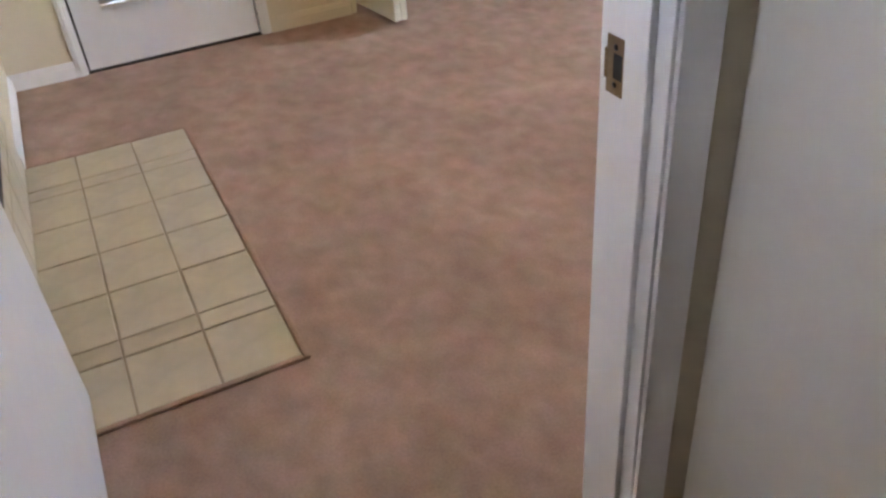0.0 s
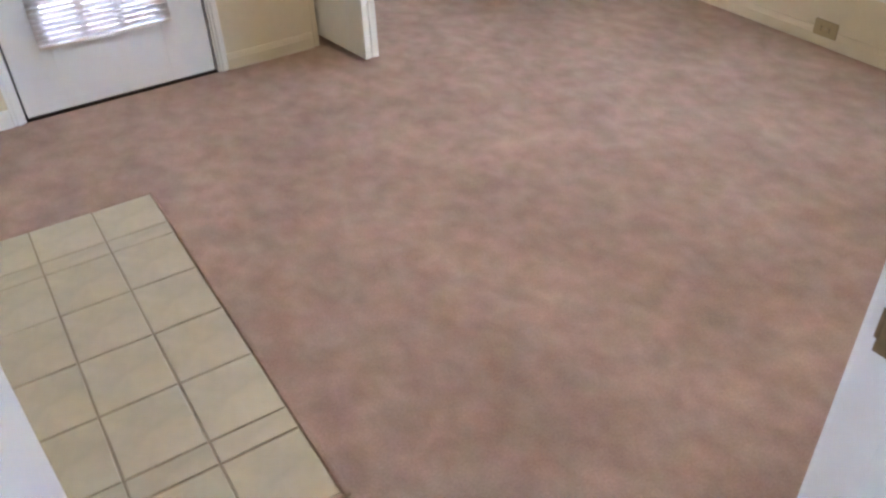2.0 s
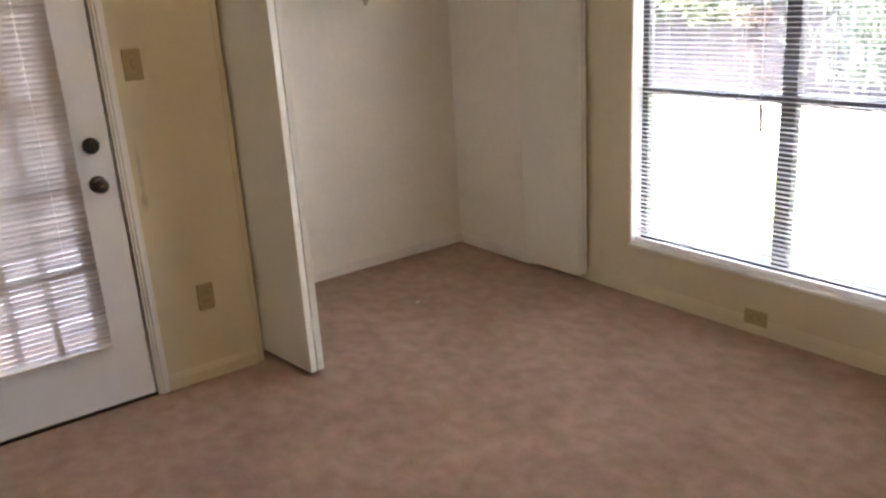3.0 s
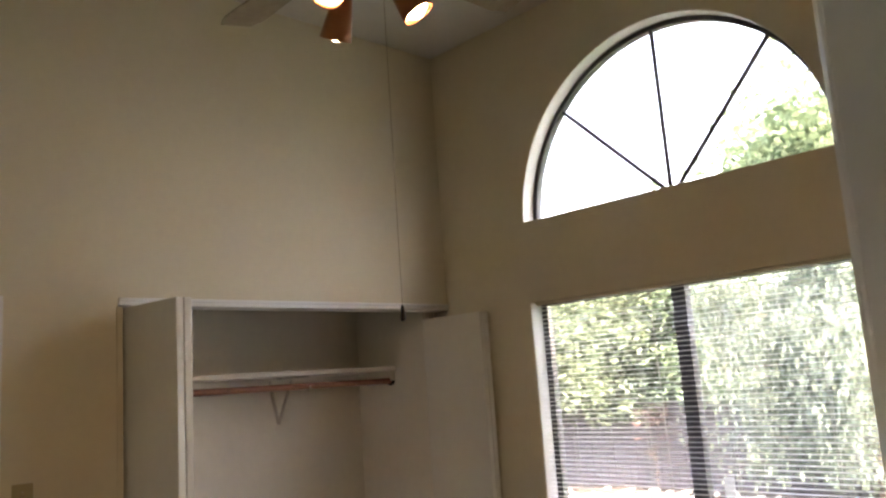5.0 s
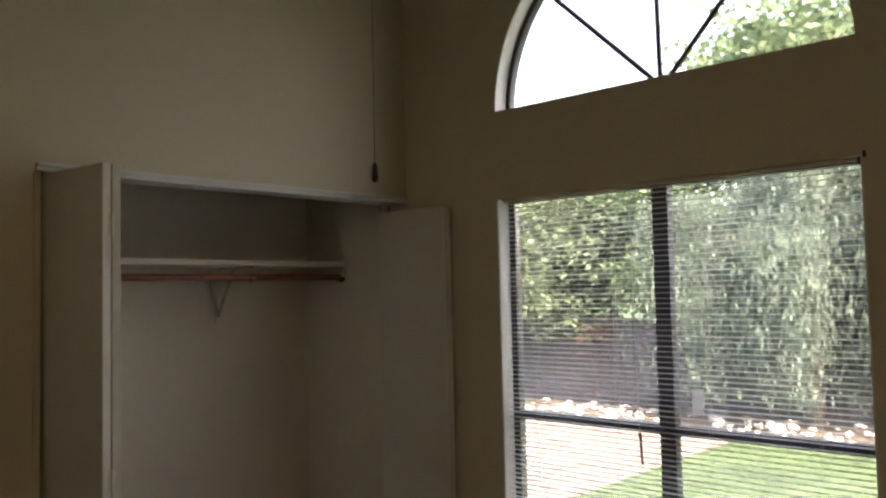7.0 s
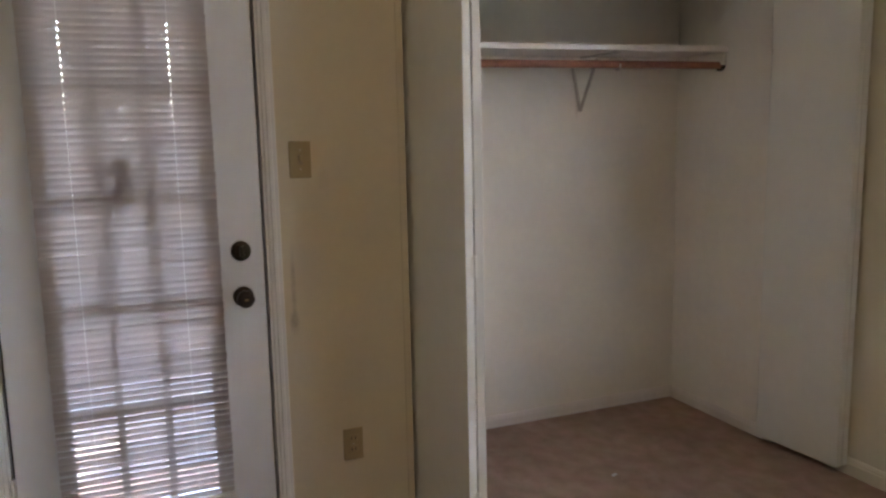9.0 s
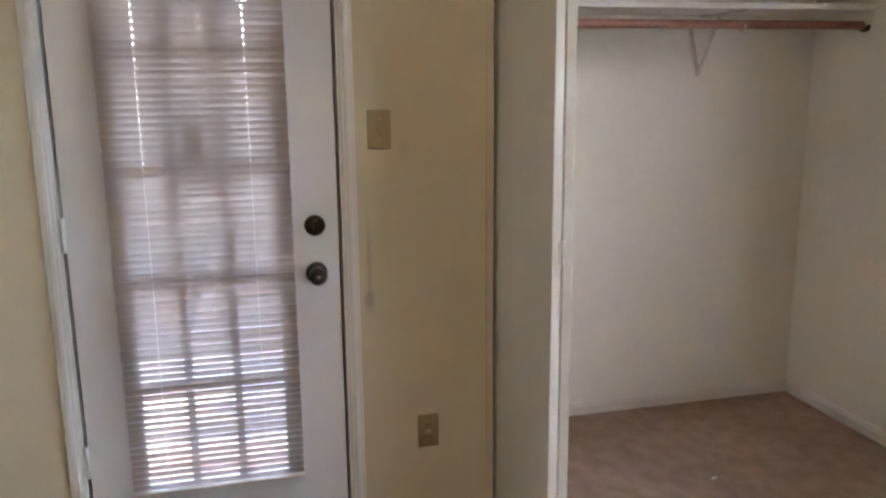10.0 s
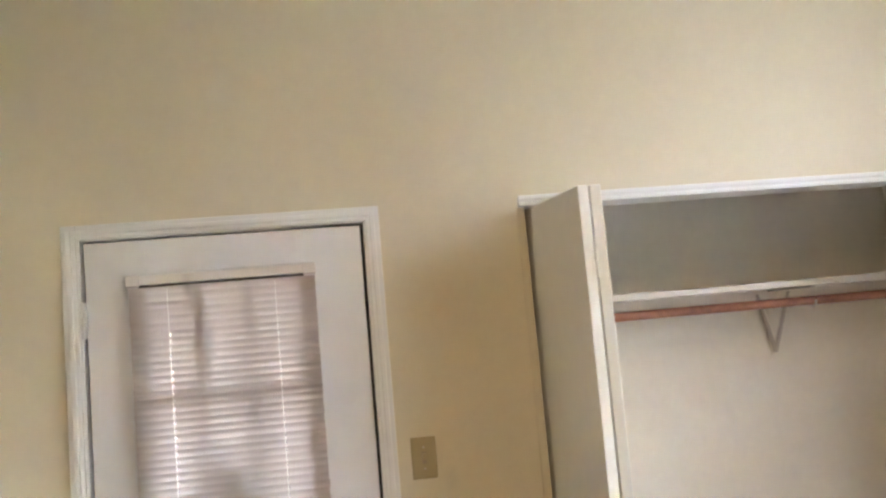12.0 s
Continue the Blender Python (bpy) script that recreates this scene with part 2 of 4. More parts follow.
# ---------------------------------------------------------------- mesh helpers
def box(bm, x0, x1, y0, y1, z0, z1, bev=0.0):
    """A box between two corners, its edges rounded by bev."""
    m = Matrix.Translation(((x0 + x1) / 2, (y0 + y1) / 2, (z0 + z1) / 2)) @ Matrix.Diagonal((x1 - x0, y1 - y0, z1 - z0, 1))
    r = bmesh.ops.create_cube(bm, size=1.0, matrix=m)
    if bev:
        es = list({e for v in r["verts"] for e in v.link_edges})
        bmesh.ops.bevel(bm, geom=es, offset=bev, segments=2, profile=0.5, affect="EDGES")
    return bm


def boxes(*rows, bev=0.0):
    bm = bmesh.new()
    for r in rows:
        box(bm, *r, bev=bev)
    return bm


def tube(bm, a, b, r0, r1=None, n=12, cap=True):
    """A round bar from a to b."""
    a, b = Vector(a), Vector(b)
    m = Matrix.Translation((a + b) / 2) @ (b - a).to_track_quat("Z", "Y").to_matrix().to_4x4()
    bmesh.ops.create_cone(bm, cap_ends=cap, segments=n, radius1=r0, radius2=r0 if r1 is None else r1, depth=(b - a).length, matrix=m)
    return bm


def lathe(profile, n=24, m=Matrix.Identity(4)):
    """A turned shape: profile is (radius, height) along the z axis."""
    bm = bmesh.new()
    rings = []
    for r, z in profile:
        rings.append([bm.verts.new(m @ Vector((r * math.cos(2 * math.pi * k / n), r * math.sin(2 * math.pi * k / n), z))) for k in range(n)])
    for a, b in zip(rings, rings[1:]):
        for k in range(n):
            bm.faces.new((a[k], a[(k + 1) % n], b[(k + 1) % n], b[k]))
    for ring in (rings[0], rings[-1]):
        bm.faces.new(ring)
    bmesh.ops.recalc_face_normals(bm, faces=bm.faces[:])
    for f in bm.faces:
        f.smooth = len(f.verts) == 4
    return bm


def mesh(name, bm, material):
    d = bpy.data.meshes.new(name)
    bm.to_mesh(d)
    bm.free()
    d.materials.append(material)
    return d


def thing(name, bm=None, material=None, label="", category="", kind="", group="", at=None):
    ob = new(name, mesh(name, bm, material) if bm else None)
    if at is not None:
        ob.matrix_world = at
    return tagged(ob, label, category, group, kind)


def part(name, bm, material, parent, label=""):
    ob = new(name, mesh(name, bm, material))
    ob.parent = parent
    return tagged(ob, label)


def structure(name, bm, material, label, category):
    return thing(name, bm, material, label, category, "structure")


# ---------------------------------------------------------------- the plan
XW, XE = -1.58, 1.82            # west and east wall faces
YN, YS = 0.0, -3.062             # north and south wall faces
H = 3.54                        # ceiling
T = 0.15                        # outer walls
YC = 0.79                       # closet back
ZC = 2.10                       # closet opening height
CE = 1.782                      # closet end wall
DL, DR, DH = -1.250, -0.478, 2.05   # patio door leaf
WL, WR, WB, WT = -0.598, -2.165, 0.27, 2.039   # window opening on the east wall
AZ = 2.452                      # springing of the arched window
AC, AR = (WL + WR) / 2, (WL - WR) / 2
EL, ER = -1.505, -0.732         # entry opening
HALL_E, HALL_W, HALL_S, HALL_H = -0.62, -1.95, -7.4, 2.44
GZ = -0.15                      # ground outside

# floor and carpet
floor = structure("floor", boxes((XW - T, XE + T, HALL_S - T, YC + T, -0.14, 0.0), (HALL_W - 0.1, XW - T, HALL_S - T, YS, -0.14, 0.0)), CARPET, "mottled mauve-brown cut-pile carpet, wall to wall", "carpet")
ceiling = structure("ceiling", boxes((XW, XE, YS, YN, H, H + 0.12)), CEIL, "high flat ceiling in off-white textured paint", "ceiling")
structure("ceiling_2", boxes((HALL_W, HALL_E, HALL_S, YS - 0.11, HALL_H, HALL_H + 0.1)), CEIL, "plain white hall ceiling", "ceiling")
structure("ceiling_3", boxes((0.0, XE, YN + 0.11, YC, 2.45, 2.55)), CEIL, "plain closet ceiling", "ceiling")

# north wall with the door opening and the wide closet opening
structure("wall_north", boxes(
    (XW, DL - 0.03, YN, YN + 0.11, 0, DH + 0.03), (DR + 0.03, 0.0, YN, YN + 0.11, 0, DH + 0.03),
    (XW, 0.0, YN, YN + 0.11, DH + 0.03, H), (0.0, XE, YN, YN + 0.11, ZC, H)),
    WALL_N, "cream-painted wall with a patio door and a closet opening", "wall")
structure("wall_closet_back", boxes((-0.02, XE, YC, YC + 0.12, 0, 2.55)), CLOSET, "off-white painted back wall of the closet", "wall")
structure("wall_closet_side", boxes((-0.12, -0.001, YN + 0.11, YC + 0.12, 0, 2.55)), CLOSET, "off-white painted side wall of the closet", "wall")


def east_wall():
    """The east wall, with the tall window opening and the half-round one above it."""
    bm = bmesh.new()
    x0, x1 = XE, XE + T
    box(bm, x0, x1, YS - 0.11, WR, 0, H)
    box(bm, x0, x1, WL, YN, 0, H)
    box(bm, x0, x1, WR, WL, 0, WB)
    box(bm, x0, x1, WR, WL, WT, AZ)
    n = 48
    pts = [(AC + AR * math.cos(math.pi * k / n), AZ + AR * math.sin(math.pi * k / n)) for k in range(n + 1)]
    for x in (x0, x1):
        low = [bm.verts.new((x, y, z)) for y, z in pts]
        top = [bm.verts.new((x, y, H)) for y, z in pts]
        for k in range(n):
            bm.faces.new((low[k], low[k + 1], top[k + 1], top[k]))
        if x == x0:
            first = low
    for k in range(n):
        bm.faces.new((first[k], first[k + 1], low[k + 1], low[k]))
    bmesh.ops.recalc_face_normals(bm, faces=bm.faces[:])
    return bm


structure("wall_east", east_wall(), WALL, "cream-painted outer wall with a tall window and a half-round window", "wall")
structure("wall_east_closet", boxes((XE, XE + T, YN, YC + 0.12, 0, H), (CE, XE - 0.0005, YN + 0.115, YC - 0.0005, 0, 2.449)), CLOSET, "off-white painted end wall of the closet", "wall")

# west wall with the firebox opening
FB0, FB1, FBZ, FBH = -2.225, -1.035, 0.272, 0.98
structure("wall_west", boxes((XW - T, XW, YS, FB0, 0, H), (XW - T, XW, FB1, YN + 0.11, 0, H), (XW - T, XW, FB0, FB1, FBH, H), (XW - T, XW, FB0, FB1, 0, FBZ)), WALL, "cream-painted wall with a tiled fireplace", "wall")

# south wall with the entry
structure("wall_south", boxes(
    (XW - T, EL - 0.02, YS - 0.11, YS, 0, H), (ER + 0.02, XE, YS - 0.11, YS, 0, H), (EL - 0.02, ER + 0.02, YS - 0.11, YS, 2.07, H)),
    WALL, "cream-painted wall with the entry doorway", "wall")
structure("wall_hall_east", boxes((HALL_E, HALL_E + 0.1, HALL_S, YS - 0.11, 0, HALL_H)), HALLPAINT, "plain painted hall wall", "wall")
# The small unseen opening in this wall is added to let skylight into the hall.
structure("wall_hall_west_light_gap", boxes((HALL_W - 0.1, HALL_W, HALL_S, -3.50, 0, HALL_H), (HALL_W - 0.1, HALL_W, -3.25, YS - 0.11, 0, HALL_H), (HALL_W - 0.1, HALL_W, -3.50, -3.25, 0, 1.56), (HALL_W - 0.1, HALL_W, -3.50, -3.25, 1.82, HALL_H)), HALLPAINT, "plain painted hall wall", "wall")
structure("wall_hall_south", boxes((HALL_W, HALL_E, HALL_S - 0.1, HALL_S, 0, HALL_H)), HALLPAINT, "plain painted hall wall", "wall")
structure("wall_hall_north", boxes((HALL_W, XW - T, YS - 0.11, YS, 0, HALL_H)), WALL, "plain painted hall wall", "wall")


def base_profile(bm, a, b, out, h=0.072, d=0.013):
    """A baseboard run from a to b on the floor, its face turned to out, with a small cove at the top."""
    a, b, o = Vector((*a, 0)), Vector((*b, 0)), Vector((*out, 0))
    prof = [(0, 0), (d, 0), (d, h * 0.68), (d * 0.75, h * 0.76), (d * 0.8, h * 0.82), (d * 0.35, h), (0, h)]
    ends = []
    for p in (a, b):
        ends.append([bm.verts.new(p + o * u + Vector((0, 0, w))) for u, w in prof])
    k = len(prof)
    for i in range(k):
        bm.faces.new((ends[0][i], ends[0][(i + 1) % k], ends[1][(i + 1) % k], ends[1][i]))
    bm.faces.new(ends[0])
    bm.faces.new(list(reversed(ends[1])))
    bmesh.ops.recalc_face_normals(bm, faces=bm.faces[:])


def baseboard(a, b, out, label="white painted wooden baseboard", material=TRIM, h=0.072):
    bm = bmesh.new()
    base_profile(bm, a, b, out, h)
    return structure("baseboard", bm, material, label, "baseboard")


HN, HS = -0.82, -2.272          # hearth's north and south ends
baseboard((XW, YN), (DL - 0.0585, YN), (0, -1))
baseboard((DR + 0.0585, YN), (-0.012, YN), (0, -1), "cream painted wooden baseboard", CREAM)
baseboard((XW, YN - 0.014), (XW, HN), (1, 0))
baseboard((XW, HS), (XW, YS), (1, 0))
baseboard((XE, YN - 0.01), (XE, YS), (-1, 0), "cream painted wooden baseboard", CREAM)
baseboard((CE, YC - 0.014), (CE, YN + 0.115), (-1, 0), "off-white painted closet baseboard", SHELF, 0.058)
baseboard((0.0, YC), (XE, YC), (0, -1), "off-white painted closet baseboard", SHELF, 0.058)
baseboard((ER + 0.09, YS), (XE - 0.014, YS), (0, 1))

# ---------------------------------------------------------------- patio door in the north wall
def jamb_set(name, x0, x1, y0, y1, top, label):
    """Jamb boards that line an opening through a wall across y."""
    return structure(name, boxes((x0, x0 + 0.02, y0, y1, 0, top + 0.02), (x1 - 0.02, x1, y0, y1, 0, top + 0.02), (x0 + 0.02, x1 - 0.02, y0, y1, top, top + 0.02), bev=0.001), TRIM, label, "door frame")


def casing(x0, x1, top, y, side, w=0.056, layers=2):
    """Moulded casing round a door: two stepped layers on each of three sides."""
    bm = bmesh.new()
    for d, a, b in ((0.010, 0.0, w), (0.016, 0.012, w - 0.014))[:layers]:
        y0, y1 = (y - d, y) if side < 0 else (y, y + d)
        box(bm, x0 - b, x0 - a, y0, y1, 0.0, top + b, bev=0.002)
        box(bm, x1 + a, x1 + b, y0, y1, 0.0, top + b, bev=0.002)
        box(bm, x0 - a + 0.0005, x1 + a - 0.0005, y0, y1, top + a, top + b, bev=0.002)
    return structure("trim", bm, TRIM, "white moulded wooden door casing", "trim")


jamb_set("door_frame", DL - 0.03, DR + 0.03, YN - 0.002, YN + 0.112, DH + 0.008, "white painted patio door frame")
casing(DL - 0.018, DR + 0.018, DH + 0.012, YN, -1, w=0.040)
structure("trim", boxes((DL - 0.012, DL + 0.012, 0.052, 0.066, 0, DH), (DR - 0.012, DR + 0.012, 0.052, 0.066, 0, DH), (DL - 0.0125, DR + 0.0125, 0.0525, 0.0655, DH - 0.012, DH + 0.010)), SLOT, "dark weather strip round the patio door", "trim")
structure("trim", boxes((DL - 0.01, DR + 0.01, 0.0, 0.16, -0.01, 0.010), bev=0.003), DARKMETAL, "dark metal door threshold", "trim")

GL, GR, GB, GT = -1.086, -0.661, 0.287, 1.930
BT, BB = 1.925, 0.310            # top and bottom of the blind on it
door = structure("door_1", boxes((DL, GL, 0.004, 0.048, 0.014, DH), (GR, DR, 0.004, 0.048, 0.014, DH), (GL, GR, 0.004, 0.048, GT, DH), (GL, GR, 0.004, 0.048, 0.014, GB), bev=0.0012), DOOR, "closed white patio door with fifteen glass panes", "door")
mb = bmesh.new()
for a, b, c, d in ((GL - 0.022, GL + 0.004, GB - 0.022, GT + 0.022), (GR - 0.004, GR + 0.022, GB - 0.022, GT + 0.022)):
    box(mb, a, b, -0.007, 0.0045, c, d, bev=0.003)
for c, d in ((GB - 0.022, GB + 0.004), (GT - 0.004, GT + 0.022)):
    box(mb, GL + 0.0045, GR - 0.0045, -0.007, 0.0045, c, d, bev=0.003)
part("glazing_bead", mb, DOOR, door)
cw, rh = (GR - GL) / 3, (GT - GB) / 5
for k in (1, 2):
    part("muntin", boxes((GL + cw * k - 0.0115, GL + cw * k + 0.0115, -0.006, 0.042, GB, GT), bev=0.002), DOOR, door)
for k in range(1, 5):
    part("muntin", boxes((GL, GR, -0.0045, 0.0405, GB + rh * k - 0.0115, GB + rh * k + 0.0115), bev=0.002), DOOR, door)
pane_mesh = mesh("pane", boxes((-cw / 2 + 0.004, cw / 2 - 0.004, -0.002, 0.002, -rh / 2 + 0.004, rh / 2 - 0.004)), GLASS)
for i in range(3):
    for j in range(5):
        p = new("pane", pane_mesh)
        p.matrix_world = pose(GL + cw * (i + 0.5), 0.028, GB + rh * (j + 0.5))
        p.parent = door
        p.visible_shadow = False
KX = -0.549
turn_out = Matrix.Translation((KX, 0.004, 0)) @ Matrix.Rotation(radians(90), 4, "X")
knob = part("door_knob", lathe([(0.0, 0.0), (0.033, 0.0), (0.033, 0.004), (0.028, 0.008), (0.013, 0.010), (0.012, 0.030), (0.020, 0.036), (0.0275, 0.046), (0.028, 0.056), (0.022, 0.064), (0.010, 0.066), (0.0, 0.066)], 28, Matrix.Translation((0, 0, 0.934)) @ turn_out), DARKMETAL, door, "dark bronze round door knob")
part("key_slot", boxes((KX - 0.006, KX + 0.006, -0.0645, -0.0615, 0.931, 0.937)), BRASS, knob)
part("deadbolt", lathe([(0.0, 0.0), (0.032, 0.0), (0.032, 0.008), (0.027, 0.016), (0.018, 0.018), (0.0, 0.018)], 28, Matrix.Translation((0, 0, 1.083)) @ turn_out), DARKMETAL, door, "dark bronze deadbolt rose")
part("thumb_turn", boxes((KX - 0.006, KX + 0.006, -0.030, -0.013, 1.066, 1.100), bev=0.002), DARKMETAL, door)
for z in (0.40, 1.09, 1.835):
    hb = boxes((DL - 0.016, DL + 0.001, -0.004, 0.006, z - 0.048, z + 0.048))
    tube(hb, (DL - 0.004, -0.007, z - 0.05), (DL - 0.004, -0.007, z + 0.05), 0.007, n=10)
    part("hinge", hb, DOOR, door, "painted-over door hinge")


# mini blinds: a slat with its two cord holes, built once and shared
def slat_mesh(name, length, width, holes, material, hole=0.005):
    """A slightly crowned slat along x, centred, with a slot for each cord."""
    xs = [-length / 2]
    for h in holes:
        xs += [h - hole / 2, h + hole / 2]
    xs.append(length / 2)
    us = [-0.5, -0.16, 0.0, 0.16, 0.5]
    bm = bmesh.new()
    grid = [[bm.verts.new((x, u * width, 0.0022 * (1 - (2 * u) ** 2))) for u in us] for x in xs]
    for i in range(len(xs) - 1):
        gap = i % 2 == 1
        for j in range(4):
            if gap and j in (1, 2):
                continue
            bm.faces.new((grid[i][j], grid[i + 1][j], grid[i + 1][j + 1], grid[i][j + 1]))
    for f in bm.faces:
        f.smooth = True
    return mesh(name, bm, material)


door_blind = thing("window_blind", None, label="closed ivory mini blind hung on the patio door", category="blind")
BX, BL = -0.8735, 0.513
X0, X1 = BX - BL / 2, BX + BL / 2
part("headrail", boxes((BX - BL / 2, BX + BL / 2, -0.034, -0.008, BT - 0.004, BT + 0.020), bev=0.002), RAIL, door_blind)
part("bracket", boxes((X1 - 0.032, X1 + 0.004, -0.037, -0.006, BT - 0.008, BT + 0.023), bev=0.002), RAIL, door_blind)
part("bracket", boxes((X0 - 0.004, X0 + 0.032, -0.037, -0.006, BT - 0.008, BT + 0.023), bev=0.002), RAIL, door_blind)
part("tilt_rod", boxes((BX - BL / 2 + 0.03, BX + BL / 2 - 0.03, -0.030, -0.014, BT - 0.012, BT - 0.005)), SLOT, door_blind)
part("bottom_rail", boxes((BX - BL / 2, BX + BL / 2, -0.031, -0.012, BB - 0.034, BB - 0.022), bev=0.002), RAIL, door_blind)
holes = (-0.2925 * BL, 0.2825 * BL)
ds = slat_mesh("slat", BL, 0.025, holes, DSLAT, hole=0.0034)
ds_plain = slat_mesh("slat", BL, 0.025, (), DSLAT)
rng = random.Random(4)
z, k = BT - 0.024, 0
while z > BB - 0.012:
    f = (BT - z) / (BT - BB)
    tilt = 71 if f < 0.40 else 70 - 8 * (f - 0.40)
    tilt += rng.gauss(0, 0.8 if f < 0.42 else 1.8)
    if f > 0.40 and rng.random() < 0.20 + 0.25 * f:
        tilt -= rng.uniform(5, 14)
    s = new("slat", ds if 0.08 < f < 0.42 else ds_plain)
    s.matrix_world = pose(BX + rng.gauss(0, 0.0006), -0.0215, z + rng.gauss(0, 0.0007), -tilt, 0, rng.gauss(0, 0.15))
    s.parent = door_blind
    z -= 0.0205
for h in holes:
    part("ladder_cord", boxes((BX + h - 0.0008, BX + h + 0.0008, -0.0350, -0.0338, BB - 0.025, BT - 0.02)), CORD, door_blind)

# light switch, outlet and the low wall jack
def wall_plate(name, label, category, m, w, h, kind):
    ob = thing(name, None, label=label, category=category, at=m)
    part("plate", boxes((-w / 2, w / 2, -0.006, 0.0, -h / 2, h / 2), bev=0.0025), PLATE, ob)
    if kind == "switch":
        part("toggle", boxes((-0.005, 0.005, -0.016, -0.005, -0.004, 0.014), bev=0.0015), PLATE, ob)
        part("toggle_slot", boxes((-0.007, 0.007, -0.0068, -0.0055, -0.017, 0.017)), GROUT, ob)
    if kind == "outlet":
        for z in (-0.020, 0.020):
            socket = part("socket", boxes((-0.016, 0.016, -0.0075, -0.005, z - 0.014, z + 0.014), bev=0.001), PLATE, ob)
            part("slot", boxes((-0.008, -0.0055, -0.0082, -0.007, z - 0.004, z + 0.006), (0.0055, 0.008, -0.0082, -0.007, z - 0.004, z + 0.006)), SLOT, socket)
    for z in ((-0.030, 0.030) if kind == "switch" else (0.0,)):
        part("screw", lathe([(0.0, 0.0), (0.003, 0.0), (0.002, 0.0015), (0.0, 0.0018)], 10, Matrix.Translation((0.0, -0.006, z)) @ Matrix.Rotation(radians(90), 4, "X")), STEEL, ob)
    return ob


wall_plate("light_switch", "almond plastic toggle switch plate on the cream wall", "light switch", pose(-0.345, YN, 1.366), 0.072, 0.118, "switch")
wall_plate("power_outlet", "almond plastic outlet plate low on the cream wall", "outlet", pose(-0.205, YN, 0.376), 0.070, 0.115, "outlet")
wall_plate("power_outlet", "almond plastic outlet plate set sideways in the baseboard", "outlet", pose(XE - 0.0135, -1.348, 0.080) @ Matrix.Rotation(radians(-90), 4, "Z") @ Matrix.Rotation(radians(90), 4, "Y"), 0.070, 0.115, "outlet")

# ---------------------------------------------------------------- closet
structure("trim", boxes((0.0, XE - 0.001, YN - 0.005, YN + 0.113, ZC - 0.028, ZC - 0.001), (0.001, XE - 0.002, YN - 0.013, YN - 0.0045, ZC - 0.010, ZC + 0.004), (0.001, XE - 0.002, YN - 0.010, YN - 0.0045, ZC - 0.0275, ZC - 0.017), bev=0.002), TRIM, "white moulded closet head board with the door track", "trim")
structure("trim", boxes((-0.006, 0.019, YN - 0.003, YN + 0.113, 0.0, ZC - 0.031), bev=0.002), WALL, "painted closet side jamb", "trim")
shelf = thing("closet_shelf", None, label="white painted closet shelf on wall cleats", category="shelf")
part("board", boxes((0.002, CE - 0.002, 0.43, YC - 0.002, 1.769, 1.788), bev=0.001), SHELF, shelf)
part("front_edge", boxes((0.002, CE - 0.03, 0.411, 0.429, 1.767, 1.792), bev=0.003), SHELF, shelf)
part("cleat", boxes((0.02, CE - 0.02, YC - 0.022, YC - 0.002, 1.712, 1.768), bev=0.002), CLOSET, shelf)
part("cleat", boxes((CE - 0.022, CE - 0.002, 0.44, YC - 0.024, 1.712, 1.768), bev=0.002), CLOSET, shelf)
rod = thing("closet_rod", None, label="brown stained wooden clothes rod under the shelf", category="rod")
part("pole", tube(bmesh.new(), (0.004, 0.475, 1.712), (CE - 0.006, 0.475, 1.712), 0.0175, n=20), WOODROD, rod)
part("end_socket", tube(bmesh.new(), (CE - 0.016, 0.475, 1.712), (CE - 0.001, 0.475, 1.712), 0.027, n=20), DARKMETAL, rod)
bracket = thing("shelf_bracket", None, label="painted steel shelf and rod bracket on the closet wall", category="bracket")
BRX = 1.20
part("wall_leg", boxes((BRX - 0.015, BRX + 0.015, YC - 0.006, YC - 0.001, 1.480, 1.767), bev=0.001), CLOSET, bracket)
part("shelf_arm", boxes((BRX - 0.010, BRX + 0.010, 0.46, YC - 0.0065, 1.760, 1.7675), bev=0.001), STEEL, bracket)
for name, top in (("brace", Vector((BRX + 0.012, 0.655, 1.752))), ("strut", Vector((BRX - 0.062, YC - 0.03, 1.752)))):
    foot = Vector((BRX, YC - 0.010, 1.515))
    arm = bmesh.new()
    tube(arm, foot, foot.lerp(top, 0.85), 0.009, 0.008, n=8)
    tube(arm, foot.lerp(top, 0.85), top, 0.008, 0.006, n=8)
    part(name, arm, STEEL, bracket)
hook = bmesh.new()
for i in range(8):
    a0, a1 = radians(180 + 25 * i), radians(205 + 25 * i)
    tube(hook, (BRX, 0.475 + 0.024 * math.cos(a0), 1.712 + 0.024 * math.sin(a0)), (BRX, 0.475 + 0.024 * math.cos(a1), 1.712 + 0.024 * math.sin(a1)), 0.004, n=6)
part("rod_hook", hook, STEEL, bracket)


